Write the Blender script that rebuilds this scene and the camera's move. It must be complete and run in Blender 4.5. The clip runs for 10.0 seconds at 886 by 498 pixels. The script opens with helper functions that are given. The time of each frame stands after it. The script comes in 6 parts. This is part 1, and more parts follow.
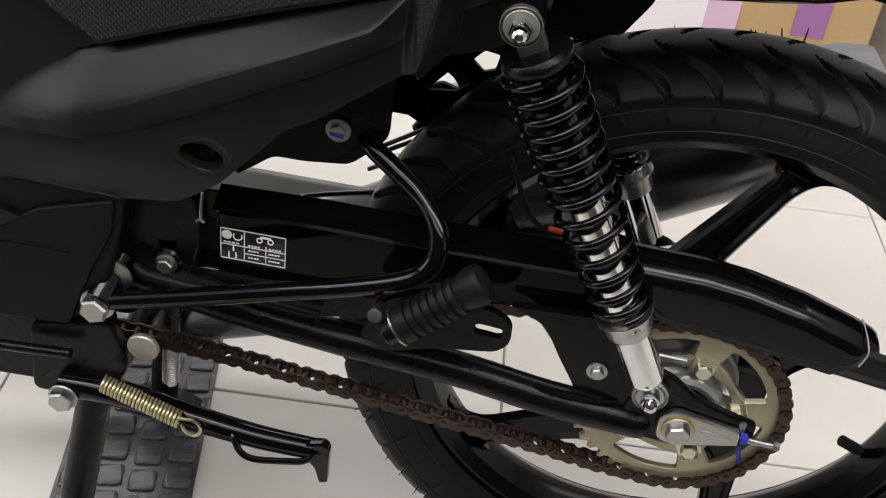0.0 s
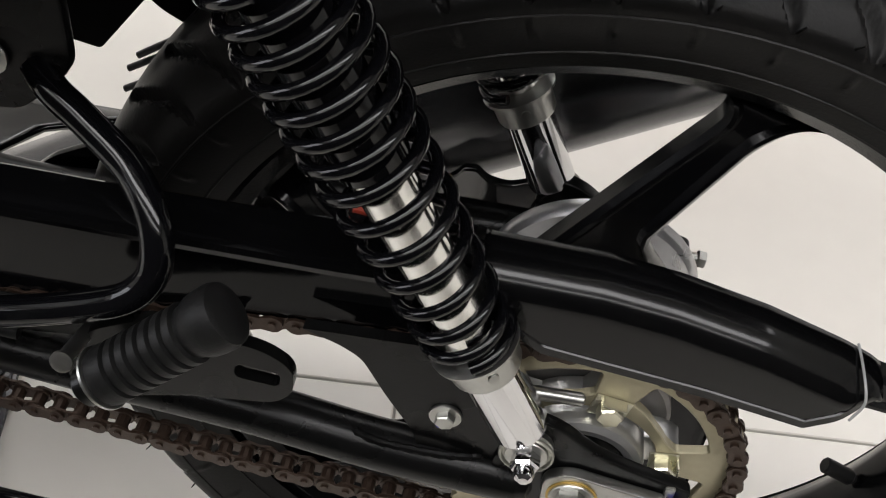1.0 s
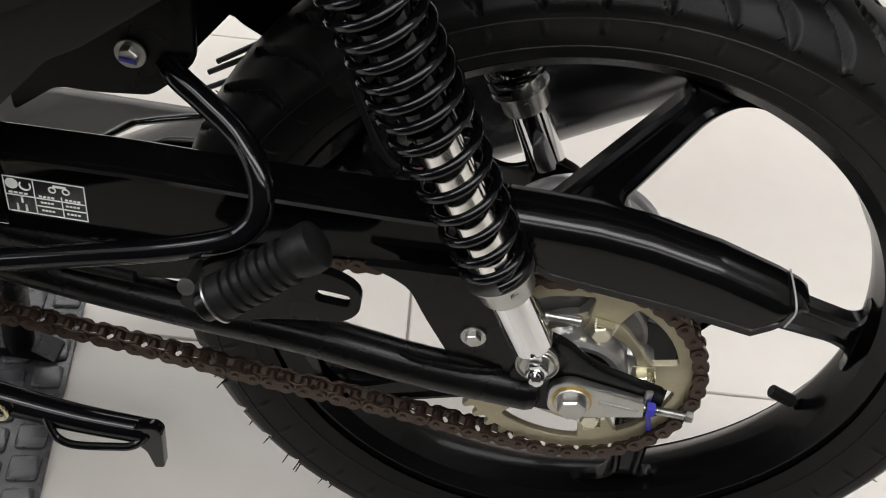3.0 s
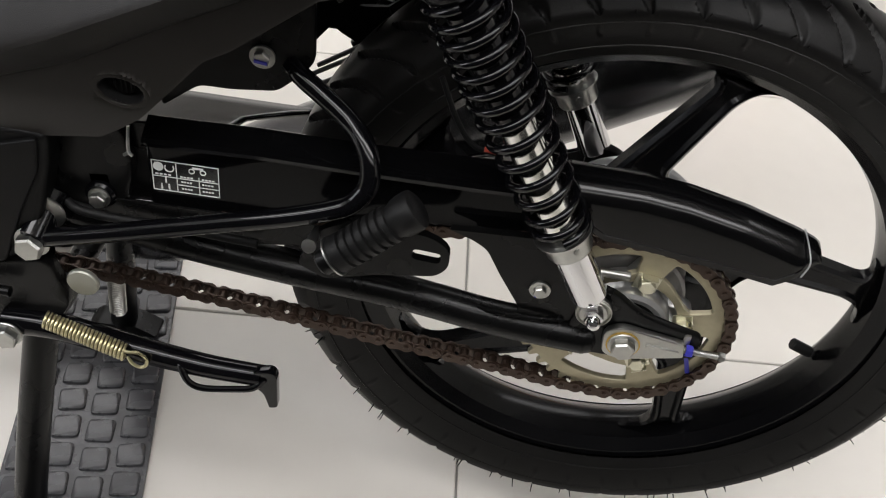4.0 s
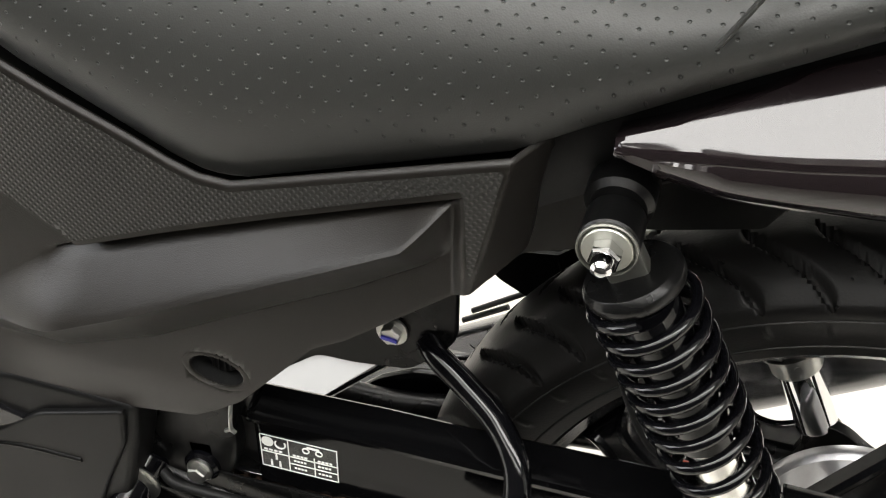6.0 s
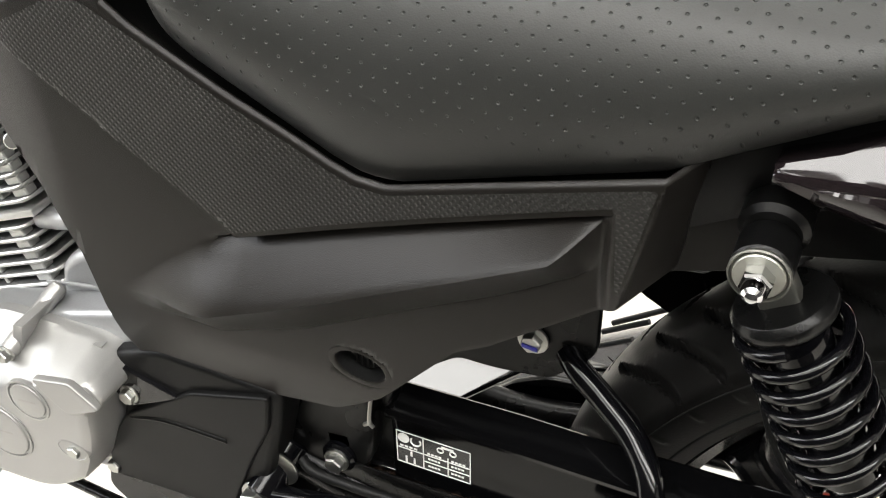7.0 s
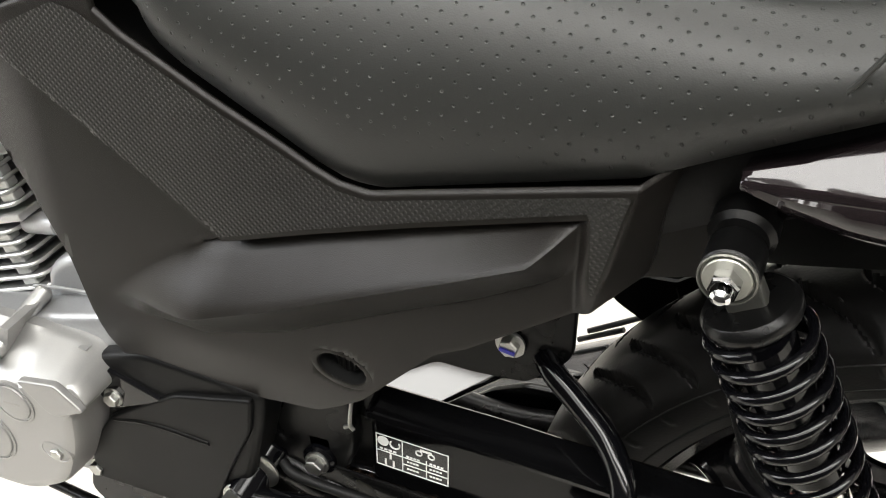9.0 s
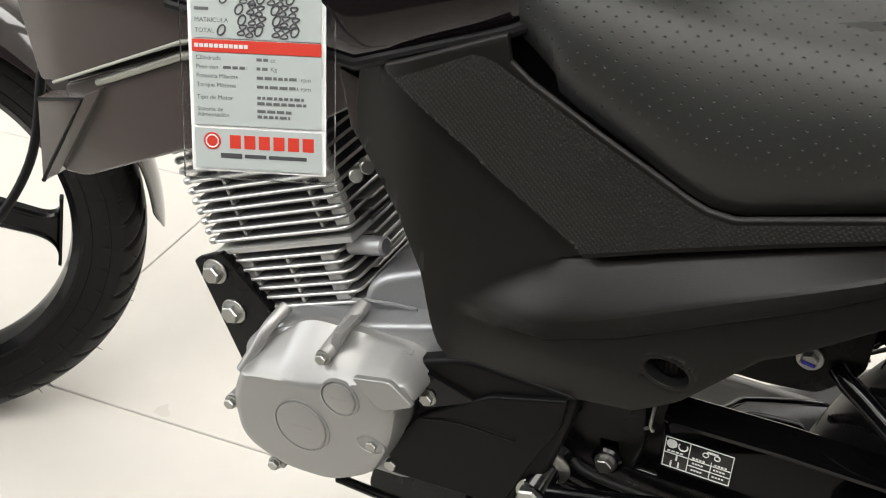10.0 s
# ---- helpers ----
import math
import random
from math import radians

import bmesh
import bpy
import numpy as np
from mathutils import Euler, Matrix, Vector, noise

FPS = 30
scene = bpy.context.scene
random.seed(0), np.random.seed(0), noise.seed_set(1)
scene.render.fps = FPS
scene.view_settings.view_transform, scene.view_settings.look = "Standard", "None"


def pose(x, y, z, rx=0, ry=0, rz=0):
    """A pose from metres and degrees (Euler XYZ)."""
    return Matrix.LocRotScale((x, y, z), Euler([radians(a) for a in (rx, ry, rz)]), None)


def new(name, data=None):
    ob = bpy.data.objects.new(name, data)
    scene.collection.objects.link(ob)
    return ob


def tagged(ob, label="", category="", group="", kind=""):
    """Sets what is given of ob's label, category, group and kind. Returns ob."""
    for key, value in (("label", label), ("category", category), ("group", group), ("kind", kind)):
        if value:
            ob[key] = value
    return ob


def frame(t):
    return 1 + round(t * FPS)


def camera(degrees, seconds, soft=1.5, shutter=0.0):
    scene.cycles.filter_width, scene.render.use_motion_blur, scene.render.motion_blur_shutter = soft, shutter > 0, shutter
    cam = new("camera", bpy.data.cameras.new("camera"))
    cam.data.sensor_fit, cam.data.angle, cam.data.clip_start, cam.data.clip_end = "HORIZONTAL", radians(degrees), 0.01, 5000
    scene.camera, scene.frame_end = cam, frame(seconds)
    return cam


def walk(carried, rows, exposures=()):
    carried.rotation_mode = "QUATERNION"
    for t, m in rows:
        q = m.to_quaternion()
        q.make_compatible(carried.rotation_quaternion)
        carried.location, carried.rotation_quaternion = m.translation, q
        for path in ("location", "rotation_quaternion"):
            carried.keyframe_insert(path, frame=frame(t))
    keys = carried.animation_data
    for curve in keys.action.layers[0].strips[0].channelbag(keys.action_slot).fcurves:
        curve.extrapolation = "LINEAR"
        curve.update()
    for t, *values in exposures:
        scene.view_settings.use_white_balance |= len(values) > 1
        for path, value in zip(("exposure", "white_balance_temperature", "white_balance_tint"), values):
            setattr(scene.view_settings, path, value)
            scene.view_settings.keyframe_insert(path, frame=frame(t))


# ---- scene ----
cam = camera(42.94, 10.0, soft=1.1)
ROWS = [
    (0, -0.1592, -0.7846, 0.9824, 53.61, -6.27, 8.69),
    (0.5, -0.1403, -0.6756, 0.9259, 49.92, -6.42, 7.91),
    (0.7, -0.1186, -0.5730, 0.8981, 47.56, -6.67, 7.72),
    (1, -0.0637, -0.4504, 0.8614, 44.75, -5.23, 8.78),
    (1.2, -0.0418, -0.3787, 0.8119, 42.83, -5.05, 8.54),
    (1.5, -0.0112, -0.3117, 0.7364, 40.22, -4.68, 8.93),
    (1.7, -0.0012, -0.2852, 0.7215, 38.79, -4.57, 8.67),
    (2, -0.0013, -0.2857, 0.7417, 38.20, -4.40, 8.85),
    (2.2, -0.0054, -0.3094, 0.7758, 38.10, -4.27, 8.93),
    (2.5, -0.0135, -0.3749, 0.8375, 40.46, -4.80, 8.67),
    (2.8, -0.0613, -0.4977, 0.8903, 45.13, -6.42, 6.62),
    (3, -0.0914, -0.6105, 0.9325, 47.10, -6.04, 6.68),
    (3.2, -0.1101, -0.6907, 0.9690, 46.35, -5.16, 6.97),
    (4.3, -0.1225, -0.7586, 1.0024, 49.13, -4.84, 6.98),
    (4.5, -0.1229, -0.7668, 0.9986, 50.04, -5.39, 6.61),
    (5, -0.1228, -0.6986, 0.9866, 51.07, -5.41, 6.28),
    (5.5, -0.1254, -0.5660, 0.9851, 51.39, -2.29, 10.16),
    (6.0, -0.1345, -0.5300, 0.9859, 52.47, -0.62, 16.82),
    (6.2, -0.1355, -0.5288, 0.9870, 52.33, -0.27, 19.03),
    (7.3, -0.1411, -0.5368, 0.9972, 52.45, 0.99, 24.76),
    (7.5, -0.1396, -0.5376, 0.9977, 52.46, 1.03, 24.70),
    (8.0, -0.1349, -0.5392, 1.0000, 52.53, 0.71, 24.06),
    (8.5, -0.1224, -0.5290, 0.9952, 52.66, -0.37, 22.53),
    (9.0, -0.1332, -0.5523, 1.0006, 53.31, -0.23, 23.78),
    (9.5, -0.2004, -0.6331, 1.0148, 55.98, -0.75, 27.25),
    (10.0, -0.2747, -0.7563, 1.0361, 57.36, -1.89, 25.78),
]
walk(cam, [(t, pose(x, y, z, rx, ry, rz)) for t, x, y, z, rx, ry, rz in ROWS],
     [(0.0, 0.0, 6330, 13), (1.0, -0.03, 6330, 13), (1.5, 0.24, 6150, 13), (2.0, 0.38, 6080, 12), (2.5, 0.14, 6200, 13), (3.2, 0.0, 6330, 13), (5.0, 0.0, 6330, 13),
      (5.5, 0.65, 6500, 10), (6.0, 1.0, 6500, 10), (9.0, 0.95, 6500, 10), (10.0, 0.32, 6500, 10)])

# ---- light and world ----
world = bpy.data.worlds.new("showroom_air")
scene.world = world
world.use_nodes = True
world.node_tree.nodes["Background"].inputs[0].default_value = (1.0, 1.0, 1.0, 1)
world.node_tree.nodes["Background"].inputs[1].default_value = 0.04


def ceiling_lamp(x, y, z, sx, sy, watts, colour=(1.0, 0.985, 0.95)):
    data = bpy.data.lights.new("ceiling_lamp", "AREA")
    data.shape, data.size, data.size_y, data.energy, data.color = "RECTANGLE", sx, sy, watts, colour
    ob = new("ceiling_lamp", data)
    ob.matrix_world = pose(x, y, z, 0, 0, 0)
    return ob


for lx in (-2.35, -0.95, 0.45, 1.85):
    for ly, depth, watts in ((-2.65, 0.44, 12), (-1.42, 0.62, 27), (0.30, 0.44, 12.5)):
        ceiling_lamp(lx, ly, 2.93, 1.38, depth, watts)
for lx in (-1.4, 1.4):
    ceiling_lamp(lx, 2.35, 2.93, 2.4, 0.9, 26)
daylight = ceiling_lamp(-4.33, -1.75, 1.75, 1.7, 2.6, 72, (0.96, 0.98, 1.0))
daylight.name = "window_daylight"
daylight.matrix_world = pose(-4.36, -1.75, 1.75, 0, -90, 0)
scene.view_settings.exposure = 0.0


# ---- materials ----
def material(name, colour, rough=0.5, metal=0.0, coat=0.0, spec=0.5, grain=0.0, grain_scale=200.0, bump=0.0, bump_scale=600.0, rough_var=0.0, stain=0.0, stain_scale=8.0):
    """A plain surface with colour variation at two scales, roughness variation and fine relief."""
    m = bpy.data.materials.new(name)
    m.use_nodes = True
    nt = m.node_tree
    b = nt.nodes["Principled BSDF"]
    b.inputs["Roughness"].default_value = rough
    b.inputs["Metallic"].default_value = metal
    b.inputs["Coat Weight"].default_value = coat
    b.inputs["Coat Roughness"].default_value = 0.06
    b.inputs["Specular IOR Level"].default_value = spec
    b.inputs["Base Color"].default_value = (*colour, 1)
    tc = nt.nodes.new("ShaderNodeTexCoord")

    def noise_at(scale, detail=3.0):
        n = nt.nodes.new("ShaderNodeTexNoise")
        n.inputs["Scale"].default_value = scale
        n.inputs["Detail"].default_value = detail
        nt.links.new(tc.outputs["Object"], n.inputs["Vector"])
        return n

    if grain or stain:
        small, large = noise_at(grain_scale), noise_at(stain_scale, 5.0)
        add = nt.nodes.new("ShaderNodeMath")
        add.operation = "MULTIPLY_ADD"
        nt.links.new(small.outputs[0], add.inputs[0])
        add.inputs[1].default_value = 2 * grain
        add.inputs[2].default_value = 1 - grain - stain
        add2 = nt.nodes.new("ShaderNodeMath")
        add2.operation = "MULTIPLY_ADD"
        nt.links.new(large.outputs[0], add2.inputs[0])
        add2.inputs[1].default_value = 2 * stain
        nt.links.new(add.outputs[0], add2.inputs[2])
        mul = nt.nodes.new("ShaderNodeVectorMath")
        mul.operation = "SCALE"
        mul.inputs[0].default_value = colour
        nt.links.new(add2.outputs[0], mul.inputs["Scale"])
        nt.links.new(mul.outputs[0], b.inputs["Base Color"])
    if rough_var:
        n = noise_at(stain_scale * 3, 4.0)
        mr = nt.nodes.new("ShaderNodeMapRange")
        nt.links.new(n.outputs[0], mr.inputs[0])
        mr.inputs[3].default_value = max(0.02, rough - rough_var)
        mr.inputs[4].default_value = min(1.0, rough + rough_var)
        nt.links.new(mr.outputs[0], b.inputs["Roughness"])
    if bump:
        n = noise_at(bump_scale, 2.0)
        bp = nt.nodes.new("ShaderNodeBump")
        bp.inputs["Strength"].default_value = bump
        bp.inputs["Distance"].default_value = 0.0006
        nt.links.new(n.outputs[0], bp.inputs["Height"])
        nt.links.new(bp.outputs[0], b.inputs["Normal"])
    return m


GLOSS_BLACK = material("gloss_black_paint", (0.002, 0.002, 0.0025), 0.08, spec=0.18, coat=0.22, rough_var=0.04, stain=0.1)
GUARD_BLACK = material("moulded_gloss_black", (0.002, 0.002, 0.0022), 0.17, spec=0.20, coat=0.15, rough_var=0.05, stain=0.1)
GUARD_DEEP = material("deep_black_moulding", (0.0018, 0.0018, 0.002), 0.10, spec=0.10, coat=0.06, rough_var=0.04, stain=0.1)
WET_BLACK = material("thick_gloss_black_paint", (0.003, 0.003, 0.0035), 0.10, spec=0.5, coat=0.8, rough_var=0.05, stain=0.1)
SATIN_BLACK = material("satin_black_paint", (0.003, 0.003, 0.003), 0.28, spec=0.18, rough_var=0.08, grain=0.15, bump=0.08)
WHEEL_BLACK = material("wheel_black", (0.0022, 0.0022, 0.0026), 0.22, spec=0.15, coat=0.1, rough_var=0.08, grain=0.15, bump=0.06)
MATTE_PLASTIC = material("matte_dark_plastic", (0.0068, 0.0059, 0.0050), 0.38, spec=0.24, grain=0.12, grain_scale=900, bump=0.25, bump_scale=1500, rough_var=0.06)
DARK_PLASTIC = material("dark_plastic", (0.003, 0.003, 0.003), 0.42, spec=0.13, grain=0.12, bump=0.15, bump_scale=1200, rough_var=0.06)
RUBBER = material("rubber", (0.005, 0.005, 0.005), 0.5, spec=0.18, grain=0.2, grain_scale=120, bump=0.2, bump_scale=700, rough_var=0.1, stain=0.2)
TYRE_RUBBER = material("tyre_rubber", (0.0058, 0.0056, 0.0054), 0.40, spec=0.16, grain=0.2, grain_scale=60, bump=0.2, bump_scale=500, rough_var=0.1, stain=0.25)
CHROME = material("chrome", (0.66, 0.66, 0.67), 0.07, metal=1.0, rough_var=0.03)
ZINC = material("zinc_plated_steel", (0.40, 0.40, 0.38), 0.33, metal=1.0, grain=0.1, rough_var=0.1, bump=0.05)
ALUMINIUM = material("cast_aluminium", (0.36, 0.365, 0.37), 0.42, metal=0.7, grain=0.08, grain_scale=500, bump=0.18, bump_scale=900, rough_var=0.06, stain=0.05)
SILVER_PAINT = material("silver_paint", (0.30, 0.297, 0.288), 0.38, metal=0.55, grain=0.06, grain_scale=900, bump=0.08, bump_scale=1400, stain=0.04)
SPROCKET = material("yellow_zinc", (0.31, 0.28, 0.19), 0.36, metal=0.55, grain=0.1, stain=0.12, stain_scale=25, rough_var=0.1, bump=0.06)
CHAIN = material("oiled_chain_steel", (0.038, 0.024, 0.017), 0.36, metal=0.6, grain=0.3, grain_scale=250, stain=0.35, stain_scale=40, rough_var=0.14, bump=0.2)
SPRING_ZINC = material("yellow_plated_spring", (0.55, 0.50, 0.30), 0.3, metal=0.9, grain=0.1, rough_var=0.08)
BLUE_MARK = material("blue_paint_mark", (0.03, 0.03, 0.30), 0.4)
PLUM = material("gloss_plum_paint", (0.0085, 0.0062, 0.0068), 0.07, spec=0.22, coat=0.3, stain=0.1)
WET_PLUM = material("film_wrapped_plum_paint", (0.020, 0.016, 0.016), 0.08, spec=0.6, coat=1.0, stain=0.1)
SHROUD_PLUM = material("plum_shroud_paint", (0.060, 0.049, 0.045), 0.2, coat=0.6, stain=0.1, rough_var=0.05)
WHITE_INK = material("white_print", (0.62, 0.62, 0.60), 0.5)
STICKER = material("sticker_film", (0.010, 0.010, 0.010), 0.25)


# ---- building helpers ----
def mesh_of(bm, smooth=True, angle=35):
    me = bpy.data.meshes.new("mesh")
    bmesh.ops.recalc_face_normals(bm, faces=bm.faces)
    bm.to_mesh(me)
    bm.free()
    if smooth:
        me.polygons.foreach_set("use_smooth", [True] * len(me.polygons))
        me.set_sharp_from_angle(angle=radians(angle))
    return me


def even_normals(ob):
    """Keeps large flat faces flat where they meet rounded edges."""
    md = ob.modifiers.new("even_normals", "WEIGHTED_NORMAL")
    md.keep_sharp, md.weight = True, 60


def part(name, bm, mat, parent=None, label="", smooth=True, angle=35):
    """One mesh object under a thing or under a part."""
    me = bm if isinstance(bm, bpy.types.Mesh) else mesh_of(bm, smooth, angle)
    if mat and not me.materials:
        me.materials.append(mat)
    ob = new(name, me)
    if not isinstance(bm, bpy.types.Mesh) and smooth and len(me.polygons) < 4000:
        even_normals(ob)
    if parent:
        ob.parent = parent
    if label:
        tagged(ob, label)
    return ob


def thing(name, label, category, group="", kind=""):
    return tagged(new(name), label, category, group, kind)


def lerp_table(x, pts):
    return float(np.interp(x, [p[0] for p in pts], [p[1] for p in pts]))


def smoothstep(a, b, x):
    t = min(1.0, max(0.0, (x - a) / (b - a)))
    return t * t * (3 - 2 * t)


def spline(pts, n=8):
    """Catmull-Rom through the points."""
    v = [Vector(p) for p in pts]
    v = [2 * v[0] - v[1]] + v + [2 * v[-1] - v[-2]]
    out = []
    for i in range(1, len(v) - 2):
        p0, p1, p2, p3 = v[i - 1], v[i], v[i + 1], v[i + 2]
        for k in range(n):
            t = k / n
            out.append(0.5 * (2 * p1 + (p2 - p0) * t + (2 * p0 - 5 * p1 + 4 * p2 - p3) * t * t + (3 * p1 - p0 - 3 * p2 + p3) * t ** 3))
    out.append(v[-2])
    return out


def sweep(bm, pts, radius, seg=12, cap=True, closed=False):
    """A round tube along points; radius is a number or one per point."""
    pts = [Vector(p) for p in pts]
    n = len(pts)
    rads = radius if isinstance(radius, (list, tuple)) else [radius] * n
    rings, up = [], None
    for i, p in enumerate(pts):
        if closed:
            d = (pts[(i + 1) % n] - pts[i - 1]).normalized()
        else:
            d = (pts[min(i + 1, n - 1)] - pts[max(i - 1, 0)]).normalized()
        if up is None:
            up = d.orthogonal().normalized()
        up = (up - d * up.dot(d)).normalized()
        side = d.cross(up)
        rings.append([bm.verts.new(p + rads[i] * (math.cos(a) * up + math.sin(a) * side)) for a in (2 * math.pi * k / seg for k in range(seg))])
    last = n if closed else n - 1
    for i in range(last):
        a, b = rings[i], rings[(i + 1) % n]
        for k in range(seg):
            bm.faces.new((a[k], a[(k + 1) % seg], b[(k + 1) % seg], b[k]))
    if cap and not closed:
        bm.faces.new(rings[0][::-1])
        bm.faces.new(rings[-1])
    return bm


def tube(pts, radius, seg=12, smooth_n=8):
    return sweep(bmesh.new(), spline(pts, smooth_n) if smooth_n else pts, radius, seg)


def lathe(bm, profile, m=Matrix(), seg=32, closed=False):
    """Turns (radius, height) pairs round the local z axis of m."""
    rings = []
    for r, h in profile:
        if r < 1e-6:
            rings.append([bm.verts.new(m @ Vector((0, 0, h)))])
        else:
            rings.append([bm.verts.new(m @ Vector((r * math.cos(2 * math.pi * k / seg), r * math.sin(2 * math.pi * k / seg), h))) for k in range(seg)])
    pairs = list(zip(rings, rings[1:])) + ([(rings[-1], rings[0])] if closed else [])
    for a, b in pairs:
        for k in range(seg):
            k2 = (k + 1) % seg
            if len(a) == 1 and len(b) == 1:
                continue
            if len(a) == 1:
                bm.faces.new((a[0], b[k2], b[k]))
            elif len(b) == 1:
                bm.faces.new((a[k], a[k2], b[0]))
            else:
                bm.faces.new((a[k], a[k2], b[k2], b[k]))
    if not closed:
        for ring in (rings[0], rings[-1]):
            if len(ring) > 2:
                bm.faces.new(ring)
    return bm


def aim(a, b):
    """A frame at a whose z axis points to b."""
    a, b = Vector(a), Vector(b)
    return Matrix.Translation(a) @ (b - a).to_track_quat("Z", "Y").to_matrix().to_4x4()


OUT = Matrix.Rotation(radians(90), 4, "X")  # local z points to -y, out of the bike's near side


def at_side(x, y, z):
    return Matrix.Translation((x, y, z)) @ OUT


def rod(bm, a, b, r, seg=16, bevel=0.0):
    h = (Vector(b) - Vector(a)).length
    e = min(bevel, h / 3, r / 2)
    prof = [(r - e, 0), (r, e), (r, h - e), (r - e, h)] if e else [(r, 0), (r, h)]
    return lathe(bm, prof, aim(a, b), seg)


def plate(bm, outline, y0, y1, bevel=0.0015, holes=(), segments=2):
    """A plate with an outline in x and z, from y0 to y1, with rounded edges; holes are outlines cut through it."""
    loops = [outline] + list(holes)
    edges = []
    for lp in loops:
        vs = [bm.verts.new((x, y0, z)) for x, z in lp]
        edges += [bm.edges.new((vs[i], vs[(i + 1) % len(vs)])) for i in range(len(vs))]
    if holes:
        faces = [g for g in bmesh.ops.triangle_fill(bm, edges=edges, use_beauty=True)["geom"] if isinstance(g, bmesh.types.BMFace)]
    else:
        faces = [bm.faces.new([e.verts[0] for e in edges])]
    ext = bmesh.ops.extrude_face_region(bm, geom=faces)
    moved = [g for g in ext["geom"] if isinstance(g, bmesh.types.BMVert)]
    bmesh.ops.translate(bm, verts=moved, vec=(0, y1 - y0, 0))
    bmesh.ops.recalc_face_normals(bm, faces=bm.faces)
    if bevel:
        sharp = [e for e in bm.edges if len(e.link_faces) == 2 and e.calc_face_angle(0) > 0.7 and abs(e.verts[0].co.y - e.verts[1].co.y) < 1e-6]
        bmesh.ops.bevel(bm, geom=sharp, offset=bevel, segments=segments, affect="EDGES", clamp_overlap=True, profile=0.5)
    return bm


def rounded(outline, r, n=4):
    """Rounds the corners of an outline."""
    out, m = [], len(outline)
    rs = r if isinstance(r, (list, tuple)) else [r] * m
    for i in range(m):
        p, a, b = Vector(outline[i]), Vector(outline[i - 1]), Vector(outline[(i + 1) % m])
        da, db = (a - p), (b - p)
        k = min(rs[i], da.length * 0.45, db.length * 0.45)
        s, e = p + da.normalized() * k, p + db.normalized() * k
        for j in range(n + 1):
            t = j / n
            q = (1 - t) ** 2 * s + 2 * t * (1 - t) * p + t * t * e
            out.append((q.x, q.y))
    return out


def block(bm, size, m=Matrix(), bevel=0.002, segments=2):
    g = bmesh.ops.create_cube(bm, size=1.0, matrix=m @ Matrix.Diagonal((*size, 1)))
    if bevel:
        es = list({e for v in g["verts"] for e in v.link_edges})
        bmesh.ops.bevel(bm, geom=es, offset=bevel, segments=segments, affect="EDGES", clamp_overlap=True, profile=0.5)
    return bm


def hex_bolt(bm, m, across=0.014, head=0.006, washer=0.0, dome=0.0):
    """A bolt head whose axis is the local z of m."""
    r = across / math.sqrt(3)
    z0 = 0.0
    if washer:
        lathe(bm, [(washer * 0.97, 0), (washer, 0.0006), (washer, 0.0016), (washer * 0.97, 0.0022), (r * 0.5, 0.0022)], m, 24)
        z0 = 0.002
    vs = []
    for h, k in ((z0, 1.0), (z0 + head * 0.82, 1.0), (z0 + head, 0.88)):
        vs.append([bm.verts.new(m @ Vector((r * k * math.cos(a), r * k * math.sin(a), h))) for a in (math.pi / 3 * i + 0.3 for i in range(6))])
    for a, b in zip(vs, vs[1:]):
        for i in range(6):
            bm.faces.new((a[i], a[(i + 1) % 6], b[(i + 1) % 6], b[i]))
    bm.faces.new(vs[-1])
    if dome:
        lathe(bm, [(dome, z0 + head), (dome, z0 + head + dome * 0.5), (dome * 0.85, z0 + head + dome * 1.0), (dome * 0.5, z0 + head + dome * 1.3), (0, z0 + head + dome * 1.42)], m, 20)
    return bm


def bolt_part(name, x, y, z, mat, parent, label="", **kw):
    return part(name, hex_bolt(bmesh.new(), at_side(x, y, z), **kw), mat, parent, label, angle=25)


def grid_surface(bm, rows, close_u=False, close_v=False):
    """Faces over a table of points."""
    vs = [[bm.verts.new(p) for p in row] for row in rows]
    nu, nv = len(vs), len(vs[0])
    for i in range(nu if close_u else nu - 1):
        for j in range(nv if close_v else nv - 1):
            q = (vs[i][j], vs[(i + 1) % nu][j], vs[(i + 1) % nu][(j + 1) % nv], vs[i][(j + 1) % nv])
            try:
                bm.faces.new(q)
            except ValueError:
                pass
    return bm


def thicken(ob, t, offset=-1.0):
    even = ob.modifiers.get("even_normals")
    if even:
        ob.modifiers.remove(even)
    md = ob.modifiers.new("thickness", "SOLIDIFY")
    md.thickness, md.offset = t, offset
    if even:
        even_normals(ob)
    return ob


# ---- the showroom ----
def floor_material(name, colour, joint=False):
    m = material(name, colour, 0.75 if joint else 0.3, grain=0.03, grain_scale=25, stain=0.05, stain_scale=2.5, rough_var=0.0 if joint else 0.07, bump=0.03, bump_scale=90)
    return m


TILE = floor_material("glazed_cream_tile", (0.60, 0.575, 0.53))
GROUT = floor_material("grey_grout", (0.30, 0.29, 0.27), True)
WALL_PAINT = material("white_wall_paint", (0.66, 0.65, 0.63), 0.7, grain=0.03, bump=0.1, bump_scale=200, stain=0.03, stain_scale=1.5)
CEILING_PAINT = material("white_ceiling_paint", (0.70, 0.70, 0.69), 0.8, grain=0.02, bump=0.1, stain=0.02)

